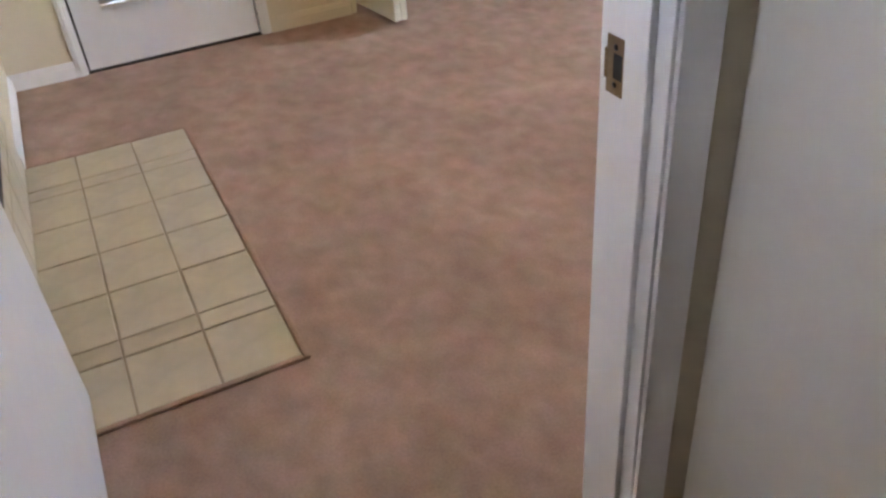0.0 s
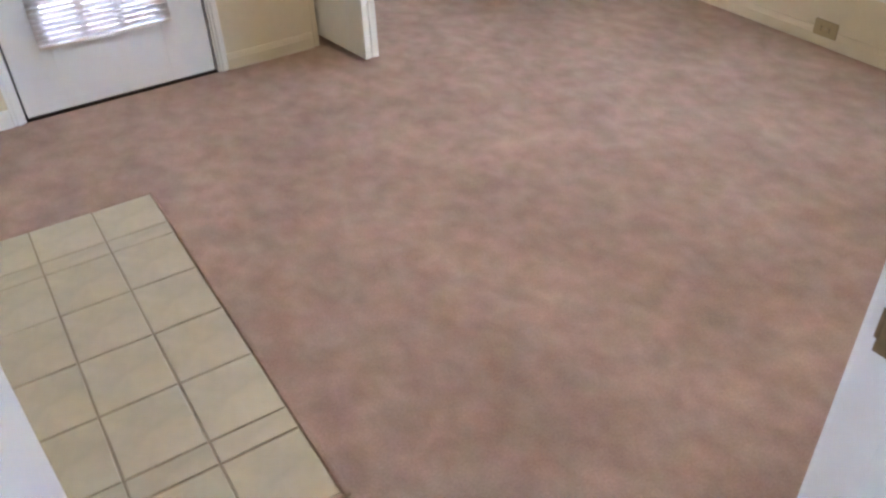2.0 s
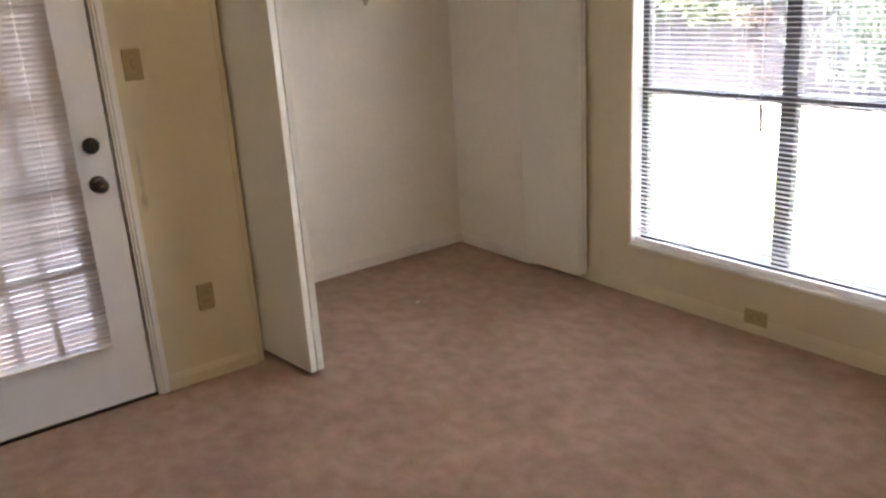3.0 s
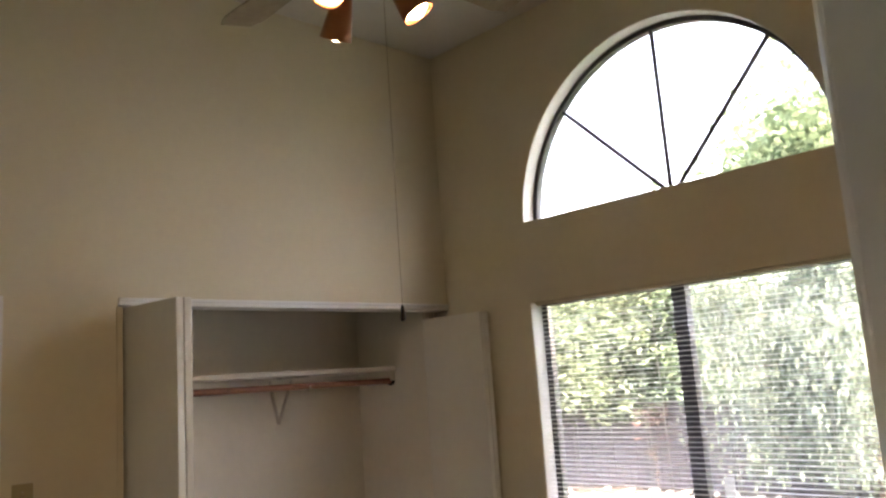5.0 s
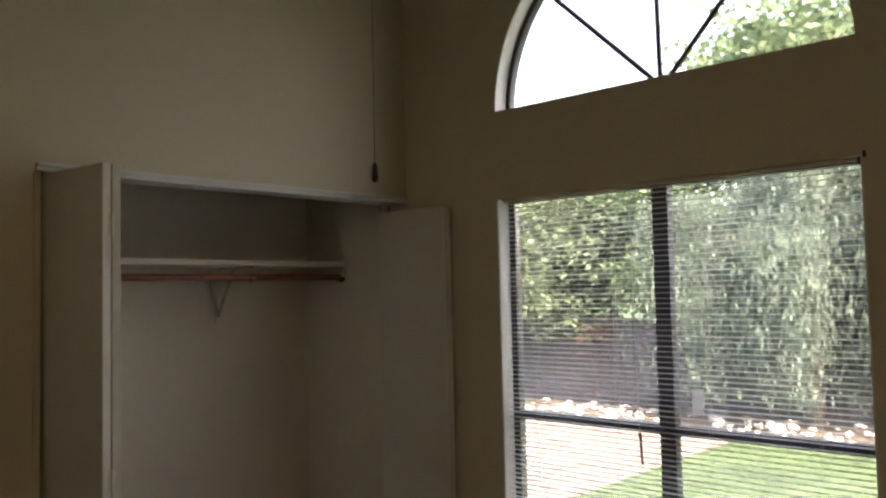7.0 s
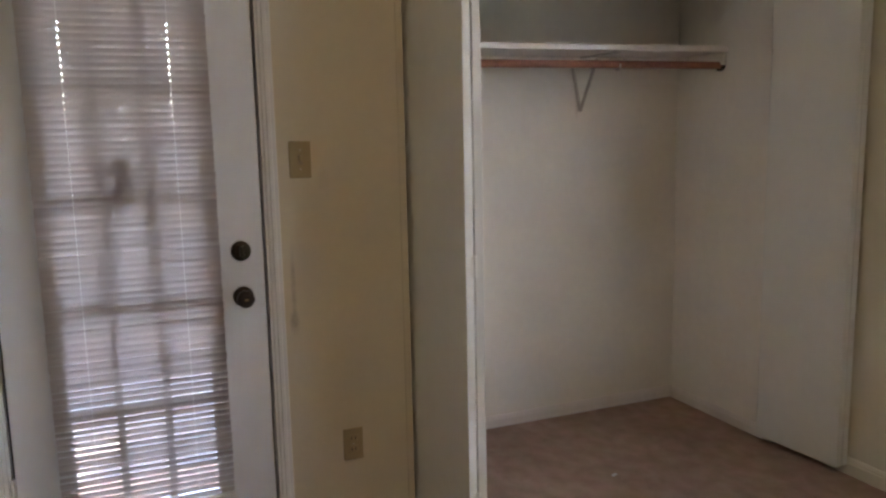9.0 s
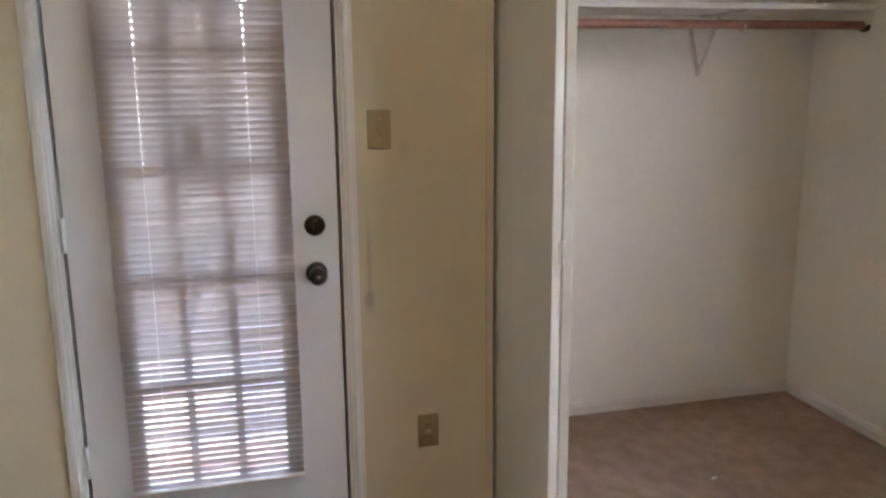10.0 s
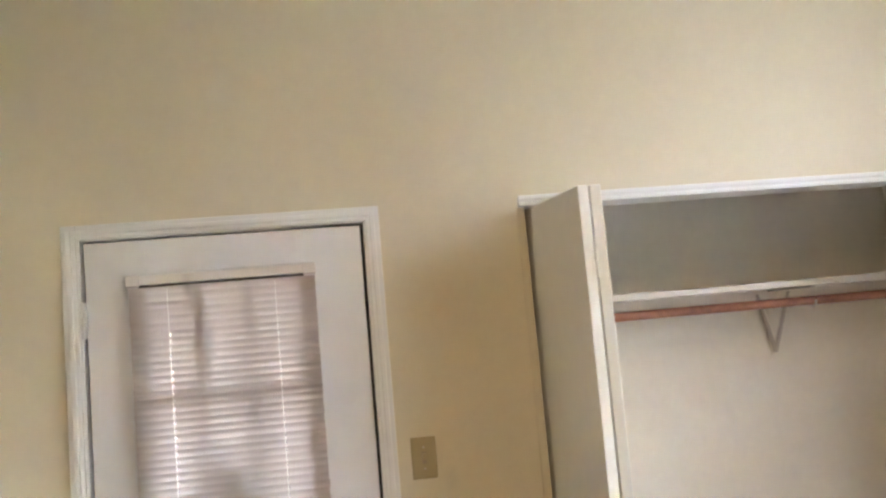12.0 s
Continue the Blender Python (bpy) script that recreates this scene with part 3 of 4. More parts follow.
def bifold(label, wall_end, tip_a, tip_b, track_end, z0, z1):
    """Two hinged flush panels, folded to a V that stands out from the opening."""
    ob = thing("bifold_door", None, label=label, category="closet door", group="folded closet doors")
    for p, q in ((wall_end, tip_a), (tip_b, track_end)):
        p, q = Vector((*p, 0)), Vector((*q, 0))
        d = (q - p).normalized()
        side = Vector((-d.y, d.x, 0))
        bm = boxes((0, (q - p).length, -0.015, 0.015, z0, z1), bev=0.003)
        m = Matrix.Translation(p) @ Matrix(((d.x, side.x, 0, 0), (d.y, side.y, 0, 0), (0, 0, 1, 0), (0, 0, 0, 1)))
        bmesh.ops.transform(bm, matrix=m, verts=bm.verts)
        part("panel", bm, BIFOLD, ob)
    mx, my = (tip_a[0] + tip_b[0]) / 2, min(tip_a[1], tip_b[1])
    for z in (0.25, 1.03, 1.86):
        hb = tube(bmesh.new(), (mx, my - 0.004, z - 0.035), (mx, my - 0.004, z + 0.035), 0.005, n=8)
        box(hb, mx - 0.011, mx + 0.011, my - 0.004, my - 0.001, z - 0.033, z + 0.033)
        part("hinge", hb, BIFOLD, ob)
    for e in (wall_end, track_end):
        part("pivot_pin", tube(bmesh.new(), (e[0], e[1] + 0.0, z1 - 0.002), (e[0], e[1] + 0.0, ZC - 0.03), 0.005, n=8), STEEL, ob)
    part("floor_pivot", boxes((wall_end[0] - 0.012, wall_end[0] + 0.012, wall_end[1] - 0.02, wall_end[1] + 0.02, 0.0, z0 + 0.001), bev=0.001), STEEL, ob)
    return ob


bifold("folded white flush bifold door beside the closet opening", (0.036, 0.095), (0.090, -0.360), (0.123, -0.360), (0.185, 0.095), 0.042, 2.066)
bifold("folded white flush bifold door against the window wall", (1.788, 0.095), (1.790, -0.316), (1.757, -0.316), (1.722, 0.095), 0.042, 2.030)


# ---------------------------------------------------------------- east windows
FX0, FX1 = XE + 0.080, XE + 0.125
MY, RZ = AC, 1.045
win = structure("window_1", boxes((FX0, FX1, WR, WR + 0.026, WB, WT), (FX0, FX1, WL - 0.038, WL, WB, WT), (FX0, FX1, WR + 0.026, WL - 0.038, WT - 0.015, WT), (FX0, FX1, WR + 0.026, WL - 0.038, WB, WB + 0.036), bev=0.002), BRONZE, "tall dark bronze aluminium window with four panes", "window")
part("mullion", boxes((FX0 - 0.006, FX1 - 0.003, MY - 0.034, MY + 0.034, WB + 0.036, WT - 0.015), bev=0.002), BRONZE, win)
for a, b in ((WR + 0.026, MY - 0.034), (MY + 0.034, WL - 0.038)):
    part("meeting_rail", boxes((FX0 - 0.004, FX1 - 0.005, a, b, RZ - 0.019, RZ + 0.019), bev=0.002), BRONZE, win)
    for c, d in ((WB + 0.036, RZ - 0.019), (RZ + 0.019, WT - 0.015)):
        p = part("pane", boxes((FX0 + 0.018, FX0 + 0.022, a, b, c, d)), GLASS, win)
        p.visible_shadow = False
part("label", boxes((FX0 + 0.0165, FX0 + 0.0172, MY - 0.146, MY - 0.098, 1.115, 1.215)), LABEL, win, "small white paper label on the glass")
sill = structure("window_sill", boxes((XE - 0.010, XE + 0.078, WR - 0.004, WL + 0.004, WB - 0.014, WB + 0.002), bev=0.004), TRIM, "thin white painted window sill", "window sill")
lining = structure("trim", boxes((XE + 0.002, FX0 - 0.001, WL - 0.006, WL - 0.0005, WB + 0.003, WT), (XE + 0.002, FX0 - 0.001, WR + 0.0005, WR + 0.006, WB + 0.003, WT)), TRIM, "white painted window reveal", "trim")


def arc_band(bm, r0, r1, x0, x1, n=48):
    """A half ring in the plane of the east wall."""
    rows = []
    for k in range(n + 1):
        a = math.pi * k / n
        c, s = math.cos(a), math.sin(a)
        rows.append([bm.verts.new((x, AC + r * c, AZ + r * s)) for r, x in ((r0, x0), (r1, x0), (r1, x1), (r0, x1))])
    for p, q in zip(rows, rows[1:]):
        for i in range(4):
            bm.faces.new((p[i], p[(i + 1) % 4], q[(i + 1) % 4], q[i]))
    bm.faces.new(rows[0])
    bm.faces.new(list(reversed(rows[-1])))
    bmesh.ops.recalc_face_normals(bm, faces=bm.faces[:])


arc = bmesh.new()
arc_band(arc, AR - 0.026, AR - 0.0005, FX0, FX1)
box(arc, FX0 + 0.001, FX1 - 0.001, WR + 0.027, WL - 0.027, AZ + 0.0005, AZ + 0.016)
win2 = structure("window_2", arc, BRONZE, "half-round fanlight with three dark spokes", "window")
for foot, a in ((0.014, 44.5), (-0.012, 90.3), (-0.052, 134.5)):
    top = (FX0 + 0.02, AC + (AR - 0.024) * math.cos(radians(a)), AZ + (AR - 0.024) * math.sin(radians(a)))
    part("spoke", tube(bmesh.new(), (FX0 + 0.02, AC + foot, AZ + 0.014), top, 0.0125, n=8), BRONZE, win2)
fan_glass = bmesh.new()
cen = [fan_glass.verts.new((FX0 + 0.02, AC + (AR - 0.02) * math.cos(math.pi * k / 40), AZ + (AR - 0.02) * math.sin(math.pi * k / 40))) for k in range(41)]
face = fan_glass.faces.new(cen)
ext = bmesh.ops.extrude_face_region(fan_glass, geom=[face])
bmesh.ops.translate(fan_glass, vec=(0.004, 0, 0), verts=[v for v in ext["geom"] if isinstance(v, bmesh.types.BMVert)])
bmesh.ops.recalc_face_normals(fan_glass, faces=fan_glass.faces[:])
p = part("pane", fan_glass, GLASS, win2)
p.visible_shadow = False
lin2 = bmesh.new()
arc_band(lin2, AR - 0.004, AR - 0.0006, XE + 0.002, FX0 - 0.001)
structure("trim", lin2, TRIM, "white painted half-round window reveal", "trim")

blind = thing("window_blind", None, label="lowered white mini blind with open slats in the tall window", category="blind")
BYL = WL - WR - 0.030
part("headrail", boxes((XE + 0.024, XE + 0.048, AC - BYL / 2, AC + BYL / 2, WT - 0.013, WT - 0.002), bev=0.002), CREAM, blind)
part("bottom_rail", boxes((XE + 0.025, XE + 0.047, AC - BYL / 2, AC + BYL / 2, WB + 0.004, WB + 0.030), bev=0.002), SLAT, blind)
part("bracket", boxes((XE + 0.012, XE + 0.020, WR + 0.001, WR + 0.02, WT - 0.03, WT - 0.001), bev=0.001), DARKMETAL, blind)
wholes = (-0.60, -0.2, 0.2, 0.60)
ws = slat_mesh("slat", BYL, 0.025, wholes, SLAT)
rng = random.Random(9)
z = WT - 0.022
while z > WB + 0.040:
    s = new("slat", ws)
    s.matrix_world = pose(XE + 0.036, AC, z + rng.gauss(0, 0.0005)) @ Matrix.Rotation(radians(90 + rng.gauss(0, 0.03)), 4, "Z") @ Matrix.Rotation(radians(1 + rng.gauss(0, 1.2)), 4, "X")
    s.parent = blind
    z -= 0.0212
for h in wholes:
    for dx in (-0.0125, 0.0125):
        part("ladder_cord", boxes((XE + 0.0355 + dx, XE + 0.0365 + dx, AC + h - 0.0006, AC + h + 0.0006, WB + 0.02, WT - 0.012)), CORD, blind)
wand = part("tilt_wand", tube(bmesh.new(), (XE + 0.014, MY + 0.105, WT - 0.03), (XE + 0.014, MY + 0.09, 1.03), 0.0015, n=8), CORD, blind)
part("wand_grip", tube(bmesh.new(), (XE + 0.014, MY + 0.09, 1.035), (XE + 0.014, MY + 0.082, 0.91), 0.0065, 0.005, n=10), DARKMETAL, wand, "dark grip of the tilt wand")
structure("trim", boxes((XE - 0.006, XE - 0.001, WR - 0.012, WR - 0.002, WT - 0.008, WT + 0.016), bev=0.001), DARKMETAL, "small dark hook over the window corner", "hook")

# ---------------------------------------------------------------- ceiling fan with spot lamps
FC = Vector((-0.15, -1.84, 0.025))
fan = thing("ceiling_fan", None, label="brown ceiling fan with three lit copper spot lamps", category="ceiling fan")
at = Matrix.Translation(FC)
part("canopy", lathe([(0.0, 3.513), (0.07, 3.513), (0.065, 3.480), (0.03, 3.445), (0.014, 3.44)], 24, at), COPPER, fan)
part("downrod", tube(bmesh.new(), FC + Vector((0, 0, 2.86)), FC + Vector((0, 0, 3.445)), 0.013, n=16), COPPER, fan)
part("motor", lathe([(0.0, 2.87), (0.03, 2.87), (0.05, 2.85), (0.11, 2.83), (0.125, 2.79), (0.125, 2.74), (0.10, 2.70), (0.05, 2.685), (0.0, 2.685)], 32, at), COPPER, fan)
part("lamp_hub", lathe([(0.0, 2.69), (0.05, 2.69), (0.055, 2.66), (0.05, 2.60), (0.03, 2.58), (0.0, 2.578)], 24, at), COPPER, fan)
for k in range(4):
    a = radians(90 + 90 * k)
    bm = bmesh.new()
    n = 9
    rows = []
    for i in range(n):
        u = i / (n - 1)
        r = 0.17 + 0.41 * u
        w = 0.050 + 0.016 * u
        if i == n - 1:
            w *= 0.72
        rows.append((r, w))
    ring = [(r, w) for r, w in rows] + [(r, -w) for r, w in reversed(rows)]
    for zz in (0.0, 0.006):
        bm.faces.new([bm.verts.new((r, w, zz - 0.20 * w)) for r, w in ring])
    bm.verts.ensure_lookup_table()
    m = len(ring)
    for i in range(m):
        bm.faces.new((bm.verts[i], bm.verts[(i + 1) % m], bm.verts[m + (i + 1) % m], bm.verts[m + i]))
    bmesh.ops.recalc_face_normals(bm, faces=bm.faces[:])
    bmesh.ops.transform(bm, matrix=Matrix.Translation(FC + Vector((0, 0, 2.715))) @ Matrix.Rotation(a, 4, "Z"), verts=bm.verts)
    blade = part("blade", bm, BLADE, fan)
    ib = boxes((0.09, 0.22, -0.016, 0.016, -0.004, 0.001), bev=0.001)
    bmesh.ops.transform(ib, matrix=Matrix.Translation(FC + Vector((0, 0, 2.713))) @ Matrix.Rotation(a, 4, "Z"), verts=ib.verts)
    part("blade_iron", ib, COPPER, blade)
near, right = Vector((-0.65, -0.76, 0)), Vector((0.76, -0.65, 0))
for k, (u, w) in enumerate(((1.0, 0.0), (-0.5, 0.87), (-0.5, -0.87))):
    out = right * u + near * w
    root = FC + Vector((0, 0, 2.625)) + out * 0.04
    tip = FC + Vector((0, 0, 2.60)) + out * 0.085
    axis = (out * 0.62 + Vector((0, 0, -1))).normalized()
    arm_ob = part("lamp_arm", tube(bmesh.new(), root, tip, 0.009, n=10), COPPER, fan)
    base = Matrix.Translation(tip) @ (-axis).to_track_quat("Z", "Y").to_matrix().to_4x4()
    prof = [(0.012, 0.012), (0.022, 0.010), (0.028, -0.02), (0.034, -0.06), (0.041, -0.100), (0.038, -0.100), (0.031, -0.06), (0.024, -0.02), (0.012, 0.004)]
    sb = lathe(prof, 24, base)
    part("lamp_shade", sb, COPPER, fan, "copper-brown spot lamp shade")
    bulb = lathe([(0.0, -0.105), (0.016, -0.102), (0.028, -0.092), (0.033, -0.078), (0.028, -0.06), (0.018, -0.045), (0.0, -0.043)], 20, base)
    part("bulb", bulb, BULB, fan, "lit reflector bulb")
CH = Vector((-0.101, -1.871, -0.016))
chain = bmesh.new()
zz = 2.60
while zz > 1.87:
    bmesh.ops.create_icosphere(chain, subdivisions=1, radius=0.0011, matrix=Matrix.Translation(CH + Vector((0, 0, zz))))
    zz -= 0.0052
tube(chain, CH + Vector((0, 0, 1.86)), CH + Vector((0, 0, 2.60)), 0.0005, n=5)
chain_ob = part("pull_chain", chain, BRASS, fan, "thin beaded brass pull chain")
part("chain_fob", lathe([(0.0, 1.872), (0.003, 1.870), (0.0045, 1.862), (0.006, 1.845), (0.0055, 1.837), (0.0, 1.834)], 14, Matrix.Translation(CH)), DARKMETAL, chain_ob, "small dark wooden fob")

scrap = bmesh.new()
for i, (u, w) in enumerate(((0.0, 0.002), (0.012, 0.006), (0.026, 0.003))):
    for v in (-0.008, 0.009):
        scrap.verts.new((0.924 + u, 0.075 + v + 0.3 * u, w))
scrap.verts.ensure_lookup_table()
for i in (0, 2):
    scrap.faces.new((scrap.verts[i], scrap.verts[i + 1], scrap.verts[i + 3], scrap.verts[i + 2]))
ext = bmesh.ops.solidify(scrap, geom=scrap.faces[:], thickness=0.0012)
thing("paper_scrap", scrap, LABEL, "small curled scrap of white paper on the closet carpet", "paper scrap")
plaque = thing("door_plaque", None, label="small dark plaque fixed on the door glass behind the blind", category="plaque")
part("plate", boxes((-0.905, -0.858, -0.0155, 0.0235, 1.290, 1.392), bev=0.003), SLOT, plaque)

# ---------------------------------------------------------------- entry doorway
jy0, jy1 = YS - 0.114, YS + 0.004
structure("door_frame", boxes((EL - 0.02, EL, jy0, jy1, 0, 2.07), (ER, ER + 0.02, jy0, jy1, 0, 2.07), (EL, ER, jy0, jy1, 2.05, 2.07), bev=0.0015), TRIM, "white painted entry door frame", "door frame")
structure("trim", boxes((EL + 0.0005, EL + 0.011, YS - 0.092, YS - 0.052, 0, 2.049), (ER - 0.011, ER - 0.0005, YS - 0.092, YS - 0.052, 0, 2.049), (EL + 0.012, ER - 0.012, YS - 0.092, YS - 0.052, 2.038, 2.0495), bev=0.002), TRIM, "white door stop moulding", "trim")
casing(EL - 0.006, ER + 0.006, 2.056, YS - 0.11, -1, layers=1)
casing(EL - 0.006, ER + 0.006, 2.056, YS, 1)
strike = thing("strike_plate", None, label="worn brass strike plate let into the white jamb", category="strike plate")
sx, sy, sz = ER - 0.0015, YS - 0.026, 0.963
part("plate", boxes((sx, sx + 0.0012, sy - 0.016, sy + 0.016, sz - 0.034, sz - 0.015), (sx, sx + 0.0012, sy - 0.016, sy + 0.016, sz + 0.015, sz + 0.034), (sx, sx + 0.0012, sy - 0.016, sy - 0.0125, sz - 0.015, sz + 0.015), (sx, sx + 0.0012, sy + 0.004, sy + 0.016, sz - 0.015, sz + 0.015)), BRASS, strike)
lip = bmesh.new()
tube(lip, (sx + 0.0005, sy + 0.0165, sz - 0.017), (sx + 0.0005, sy + 0.0165, sz + 0.017), 0.0028, n=10)
part("lip", lip, BRASS, strike, "rolled brass lip of the strike")
# Flat dark piece, no recess: the hole's shade is in its colour.
part("latch_hole_shade", boxes((sx + 0.0003, sx + 0.0008, sy - 0.0125, sy + 0.004, sz - 0.015, sz + 0.015)), SOOT_AND_HOLE, strike)
for dz in (-0.022, 0.022):
    part("screw", lathe([(0.0, 0.0), (0.004, 0.0), (0.003, 0.0012), (0.0, 0.0014)], 10, Matrix.Translation((sx, sy, sz + dz)) @ Matrix.Rotation(radians(-90), 4, "Y")), DARKMETAL, strike)
leaf = structure("door_2", boxes((-1.525, -1.490, YS + 0.030, -2.165, 0.016, 2.04), bev=0.003), DOOR, "open white flush entry door folded back into the room", "door")
for z in (0.25, 1.02, 1.80):
    part("hinge", tube(bmesh.new(), (-1.500, YS + 0.016, z - 0.045), (-1.500, YS + 0.016, z + 0.045), 0.007, n=10), BRASS, leaf)

# ---------------------------------------------------------------- fireplace with its tiled hearth
fire = structure("fireplace", boxes((XW - 0.40, XW - 0.002, FB0 + 0.001, FB1 - 0.001, FBZ + 0.001, FBZ + 0.02), (XW - 0.42, XW - 0.40, FB0, FB1, FBZ, FBH), (XW - 0.40, XW - 0.002, FB0 + 0.001, FB0 + 0.02, FBZ + 0.02, FBH - 0.02), (XW - 0.40, XW - 0.002, FB1 - 0.02, FB1 - 0.001, FBZ + 0.02, FBH - 0.02), (XW - 0.40, XW - 0.002, FB0 + 0.001, FB1 - 0.001, FBH - 0.02, FBH - 0.001)), SOOT_AND_HOLE, "black metal firebox over a beige tiled apron", "fireplace")
part("firebox_trim", boxes((XW + 0.0005, XW + 0.012, FB0 - 0.01, FB0 + 0.03, FBZ, FBH + 0.01), (XW + 0.0005, XW + 0.012, FB1 - 0.03, FB1 + 0.01, FBZ, FBH + 0.01), (XW + 0.0005, XW + 0.012, FB0 + 0.03, FB1 - 0.03, FBH - 0.03, FBH + 0.01), (XW + 0.0005, XW + 0.012, FB0 + 0.03, FB1 - 0.03, FBZ, FBZ + 0.03), bev=0.002), SOOT_AND_HOLE, fire)
part("apron_bed", boxes((XW + 0.0005, XW + 0.006, HS, HN, 0.003, FBZ - 0.002)), GROUT, fire)
hearth = structure("hearth", boxes((XW, -1.004, HS, HN, 0.001, 0.0035)), GROUT, "flush beige tile hearth with darker grout lines", "hearth")
edge = boxes((-1.004, -0.988, HS - 0.014, HN + 0.014, -0.002, 0.011), (XW + 0.014, -1.004, HN, HN + 0.014, -0.002, 0.011), (XW + 0.03, -1.004, HS - 0.014, HS, -0.002, 0.011), bev=0.004)
structure("carpet_edge", edge, CARPET, "tucked carpet edge round the tile hearth", "carpet")


def tile_mesh(w, d):
    bm = boxes((-w / 2, w / 2, -d / 2, d / 2, 0.0, 0.006))
    top = [e for e in bm.edges if all(v.co.z > 0.003 for v in e.verts)]
    bmesh.ops.bevel(bm, geom=top, offset=0.002, segments=1, affect="EDGES")
    return mesh("tile", bm, TILE)


rows_y = [(-2.272, -2.050), (-2.050, -1.974), (-1.974, -1.750), (-1.750, -1.530), (-1.530, -1.308), (-1.308, -1.090), (-1.090, -1.018), (-1.018, -0.82)]
rng = random.Random(7)
GAP = 0.0055
for y0, y1 in rows_y:
    for x1, w in ((-1.005, 0.196), (-1.201, 0.198), (-1.399, 0.180)):
        t_ob = new("tile", tile_mesh(w - GAP, y1 - y0 - GAP))
        t_ob.matrix_world = pose(x1 - w / 2, (y0 + y1) / 2 + rng.gauss(0, 0.0008), 0.0012 + rng.random() * 0.0008, rng.gauss(0, 0.12), rng.gauss(0, 0.12), rng.gauss(0, 0.25))
        t_ob.parent = hearth
wall_turn = Matrix.Rotation(radians(90), 4, "Y")
for z0, z1 in ((0.008, 0.200), (0.200, 0.268)):
    for y0, y1 in rows_y:
        t_ob = new("tile", tile_mesh(z1 - z0 - GAP, y1 - y0 - GAP))
        t_ob.matrix_world = pose(XW + 0.0045, (y0 + y1) / 2, (z0 + z1) / 2) @ wall_turn
        t_ob.parent = fire

# ---------------------------------------------------------------- outdoors
ground = structure("ground", boxes((-60, 140, -110, 110, GZ - 0.5, GZ)), GRASS, "sunlit mown lawn", "lawn")
structure("pavement", boxes((2.4, 8.35, 1.02, 7.5, GZ - 0.02, GZ + 0.02), bev=0.006), PATIO, "pale sunlit concrete patio", "patio")
structure("pavement_3", boxes((8.352, 9.9, -4.0, 8.6, GZ - 0.02, GZ + 0.012), bev=0.004), MULCH, "dark mulch bed under the trees", "mulch bed")
# Unseen wall, added to hold back daylight behind the door blind.
structure("porch_shade_wall", boxes((-5.2, -0.13, 3.5, 3.6, GZ, 0.55), (-5.3, -5.2, 0.11, 3.6, GZ, 2.45)), PORCH, "plain unseen stucco wall added to limit light behind the door blind", "wall")
# Unseen roof, added to shade the upper part of the door blind.
structure("porch_shade_roof", boxes((-5.3, -0.13, 0.112, 3.9, 2.45, 2.6)), PORCH, "plain unseen roof added to shade the outside of the door blind", "porch roof")
structure("pavement_2", boxes((-7.0, 2.398, 0.95, 6.3, GZ - 0.02, GZ + 0.019), bev=0.006), DECK, "brown stained concrete porch floor", "porch")
# The hall roof's west overhang is added, unseen, to keep sun off the opening.
roof = structure("roof", boxes((XW - T, XE + T, YS - 0.11, YN + 0.11, H + 0.12, H + 0.22), (HALL_W - 0.8, HALL_E + 0.1, HALL_S - 0.1, YS - 0.11, HALL_H + 0.1, HALL_H + 0.2), (-0.12, XE + T, YN + 0.11, YC + 0.12, 2.55, 2.65)), ROOF, "grey roofing over the room, with an added eave shading the hall opening", "roof")


def fence(name, a, b, top, label):
    """A board fence from a to b: posts, two rails and upright boards."""
    ob = thing(name, None, label=label, category="fence")
    a, b = Vector((*a, 0)), Vector((*b, 0))
    L = (b - a).length
    d = (b - a) / L
    turn = Matrix(((d.x, -d.y, 0, 0), (d.y, d.x, 0, 0), (0, 0, 1, 0), (0, 0, 0, 1)))
    bm_board = mesh("board", boxes((-0.068, 0.068, -0.009, 0.009, GZ + 0.03, top), bev=0.003), FENCE)
    bm_post = mesh("post", boxes((-0.045, 0.045, 0.012, 0.10, GZ - 0.2, top - 0.05), bev=0.004), FENCE)
    r = random.Random(len(name) + int(L * 10))
    n = int(L / 0.142)
    for i in range(n):
        o = new("board", bm_board)
        o.matrix_world = Matrix.Translation(a + d * (0.08 + i * 0.142) + Vector((0, 0, r.gauss(0, 0.008)))) @ turn @ pose(0, 0, 0, 0, r.gauss(0, 0.25), 0)
        o.parent = ob
    for i in range(int(L / 2.2) + 1):
        o = new("post", bm_post)
        o.matrix_world = Matrix.Translation(a + d * min(L, i * 2.2 + 0.05)) @ turn
        o.parent = ob
    for z in (GZ + 0.35, top - 0.20):
        bm = boxes((0, L, 0.0095, 0.05, z - 0.04, z + 0.04))
        bmesh.ops.transform(bm, matrix=Matrix.Translation(a) @ turn, verts=bm.verts)
        part("rail", bm, FENCE, ob)
    bm = boxes((0, L, -0.05, 0.055, top + 0.012, top + 0.05), bev=0.004)
    bmesh.ops.transform(bm, matrix=Matrix.Translation(a) @ turn, verts=bm.verts)
    part("cap_rail", bm, FENCE, ob)
    return ob


fence("board_fence", (9.75, 8.4), (9.75, -9.0), 1.12, "weathered grey-brown board fence at the end of the lawn")
fence("board_fence", (-8.0, 6.4), (9.6, 8.7), 1.7, "weathered grey-brown board fence beyond the patio")


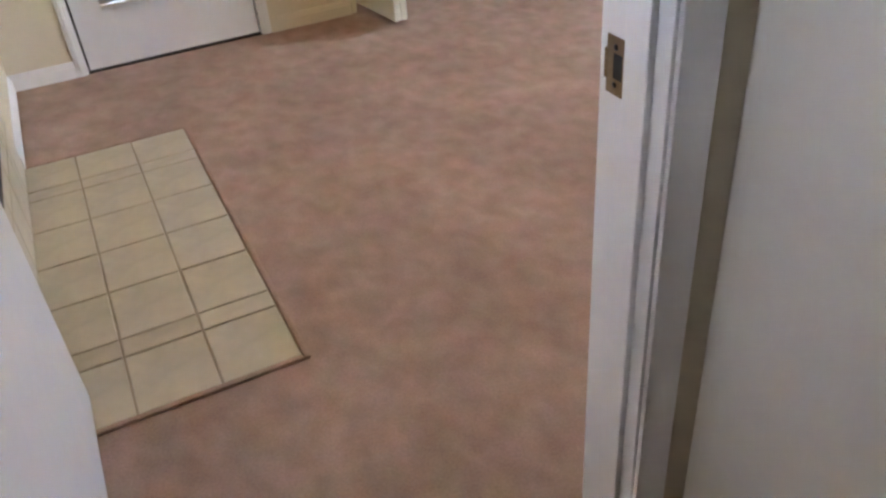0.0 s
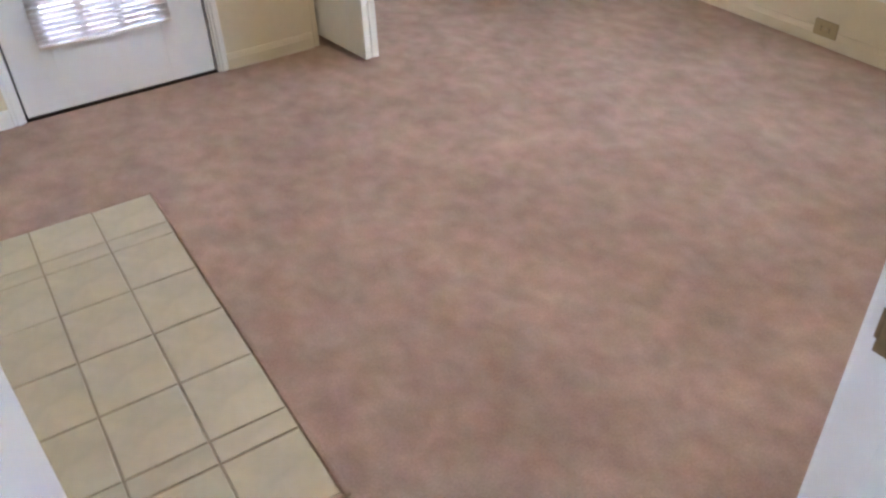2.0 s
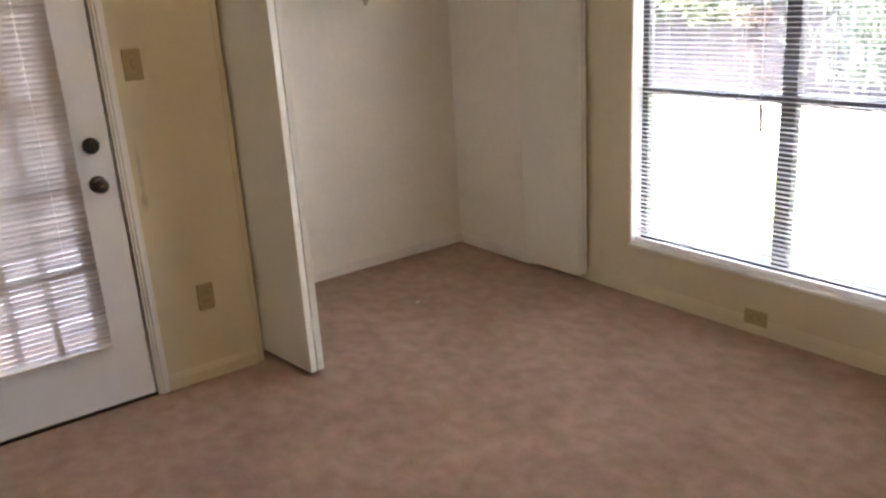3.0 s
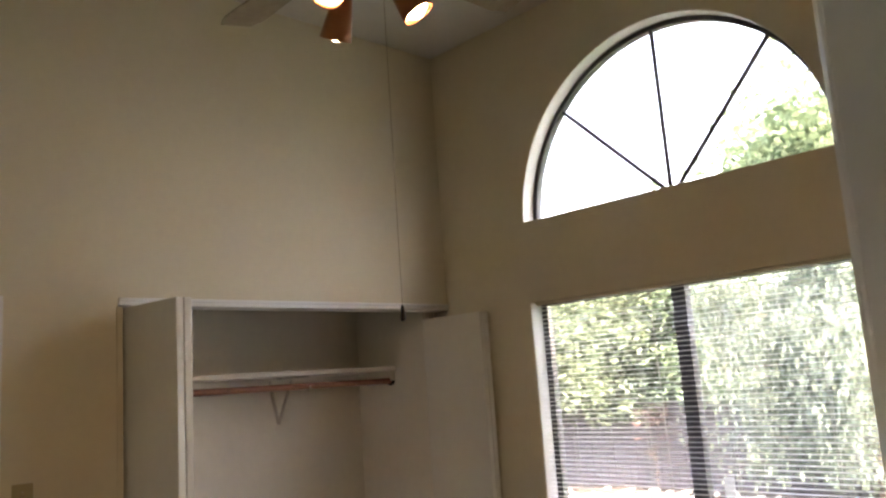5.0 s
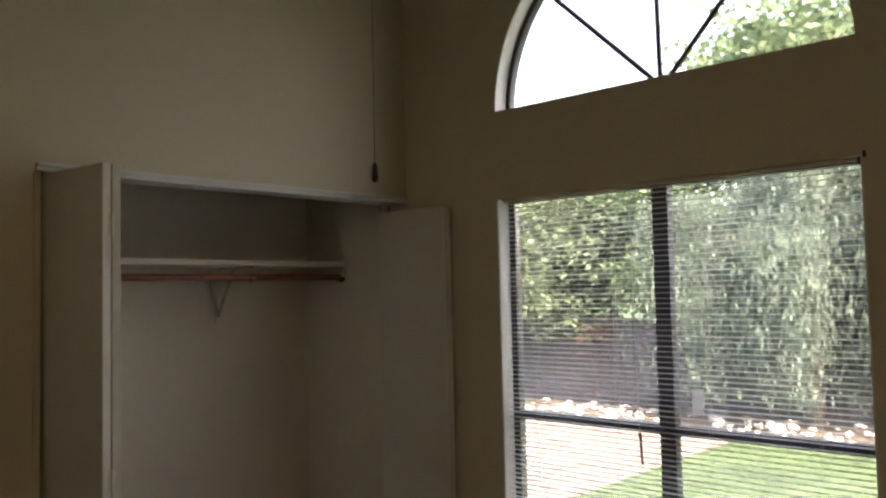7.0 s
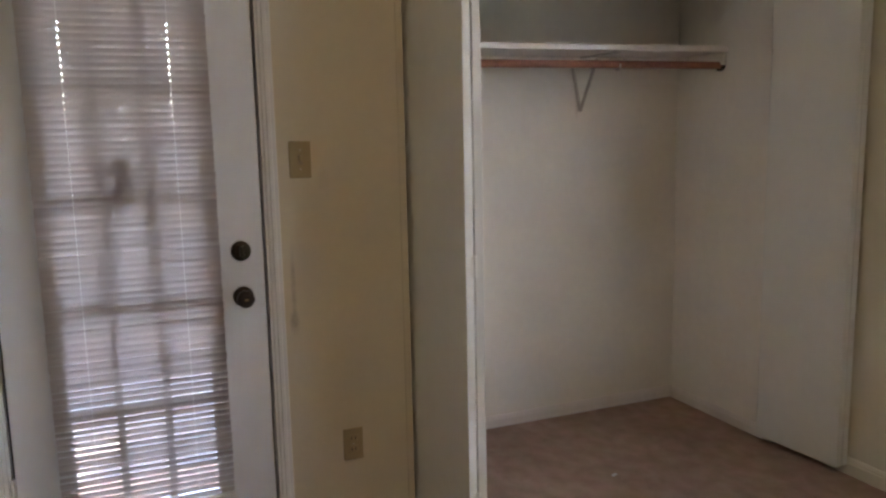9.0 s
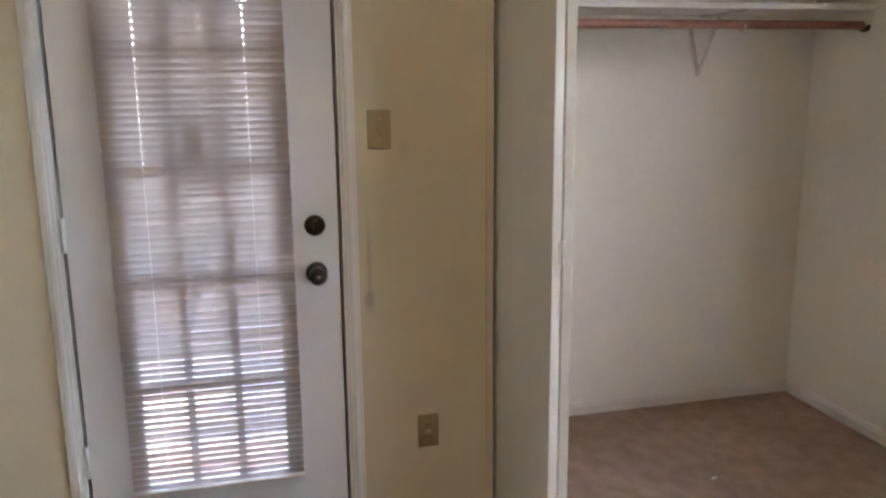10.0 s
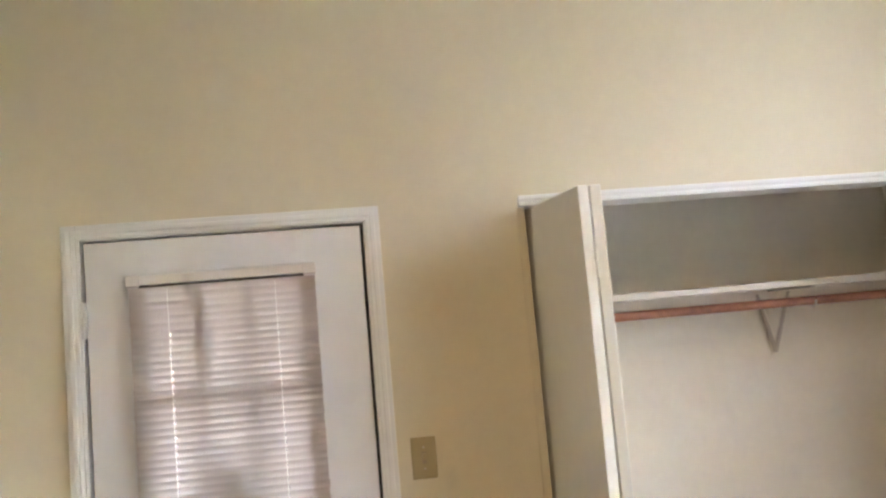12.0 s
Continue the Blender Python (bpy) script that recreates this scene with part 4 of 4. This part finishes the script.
def tree(label, x, y, height, crown, radius, leaves, material, seed, droop=0.0, size=0.10, squash=0.8, low=0.0, girth=1.0, name="tree"):
    """A tapered, branching trunk with a crown of many separate leaves in uneven clumps."""
    r = random.Random(seed)
    ob = thing(name, None, label=label, category=name, at=pose(x, y, GZ))
    bm = bmesh.new()
    tops = []
    tube(bm, (0, 0, -0.1), (0.05, 0.03, crown * 0.6), 0.10 * girth, 0.07 * girth, n=9)
    for i in range(9):
        a = r.uniform(0, 6.28)
        e = r.uniform(0.15, 1.1)
        start = Vector((0.04, 0.03, crown * r.uniform(0.4, 0.62)))
        mid = start + Vector((math.cos(a), math.sin(a), e + 0.3)) * radius * 0.35
        end = mid + Vector((math.cos(a + r.gauss(0, 0.4)), math.sin(a + r.gauss(0, 0.4)), e - 0.2)) * radius * 0.45
        tube(bm, start, mid, 0.045 * girth, 0.03 * girth, n=6)
        tube(bm, mid, end, 0.03 * girth, 0.012 * girth, n=6)
        tops.append(end)
    part("trunk", bm, BARK, ob)
    centres = [Vector((r.gauss(0, 0.42) * radius, r.gauss(0, 0.42) * radius, crown + r.gauss(0, 0.40) * radius * squash)) for _ in range(26)] + [t.copy() for t in tops]
    verts, faces = [], []
    for i in range(leaves):
        c = r.choice(centres)
        s = radius * 0.20
        if droop:
            p = c + Vector((r.gauss(0, s * 0.6), r.gauss(0, s * 0.6), -abs(r.gauss(0, droop))))
            ax = Vector((r.gauss(0, 0.25), r.gauss(0, 0.25), -1)).normalized()
        else:
            p = c + Vector((r.gauss(0, s), r.gauss(0, s), r.gauss(0, s * 0.8)))
            ax = Vector((r.gauss(0, 1), r.gauss(0, 1), r.gauss(-0.3, 0.6))).normalized()
        if p.z < low:
            continue
        side = ax.cross(Vector((r.gauss(0, 1), r.gauss(0, 1), r.gauss(0, 1)))).normalized()
        l = size * r.uniform(0.6, 1.3)
        w = l * (0.11 if droop else 0.32)
        k = len(verts)
        verts += [tuple(p), tuple(p + ax * l * 0.5 + side * w), tuple(p + ax * l), tuple(p + ax * l * 0.5 - side * w)]
        faces.append((k, k + 1, k + 2, k + 3))
    d = bpy.data.meshes.new("crown")
    d.from_pydata(verts, [], faces)
    d.materials.append(material)
    c = new("crown", d)
    c.parent = ob
    return ob


stones = bmesh.new()
rng = random.Random(21)
for i in range(230):
    s = rng.uniform(0.03, 0.10)
    m = pose(rng.uniform(8.4, 9.6), rng.uniform(-3.5, 8.2), GZ + 0.012 + 0.25 * s, rng.uniform(-20, 20), rng.uniform(-20, 20), rng.uniform(0, 360)) @ Matrix.Diagonal((s, s * rng.uniform(0.6, 0.9), s * rng.uniform(0.4, 0.6), 1))
    bmesh.ops.create_icosphere(stones, subdivisions=1, radius=1.0, matrix=m)
thing("river_stones", stones, STONE, "pale rounded stones strewn over the mulch bed", "stones", kind="stuff")

tree("broad-leaved green tree at the fence", 10.0, 4.7, 4.0, 2.5, 1.6, 20000, LEAF_A, 11, size=0.115, low=1.02)
tree("broad-leaved green tree at the fence", 10.3, 7.0, 4.0, 2.6, 1.8, 9000, LEAF_A, 12, size=0.15, low=0.9)
tree("yellow-green shrubby tree by the fence", 10.1, 3.2, 3.8, 3.0, 1.0, 10000, LEAF_C, 13, size=0.10, low=1.25)
tree("weeping pale-leaved tree over the lawn", 9.4, 0.55, 4.4, 3.3, 1.5, 38000, LEAF_B, 14, droop=1.0, size=0.14, low=0.40)
tree("weeping pale-leaved tree over the lawn", 9.6, -1.4, 4.0, 3.0, 1.5, 26000, LEAF_B, 15, droop=1.0, size=0.14, low=0.40)
tree("tall green tree behind the fence", 12.2, -1.6, 7.6, 5.4, 2.2, 10000, LEAF_C, 16, size=0.16, low=0.5)
tree("tall yellow-green tree behind the fence", 12.0, 1.6, 7.0, 4.7, 2.3, 22000, LEAF_C, 17, size=0.15, low=0.4)
tree("tall green tree behind the fence", 12.6, 5.3, 5.6, 3.7, 2.0, 10000, LEAF_C, 18, size=0.15, low=0.4)
tree("tall green tree behind the fence", 12.6, 8.6, 5.6, 3.1, 2.0, 7000, LEAF_A, 19, size=0.16, low=0.4)
tree("small shrub with reddish leaves before the fence", 9.45, 3.75, 1.4, 1.12, 0.25, 260, LEAF_R, 23, size=0.085, low=0.75, girth=0.22, name="shrub")
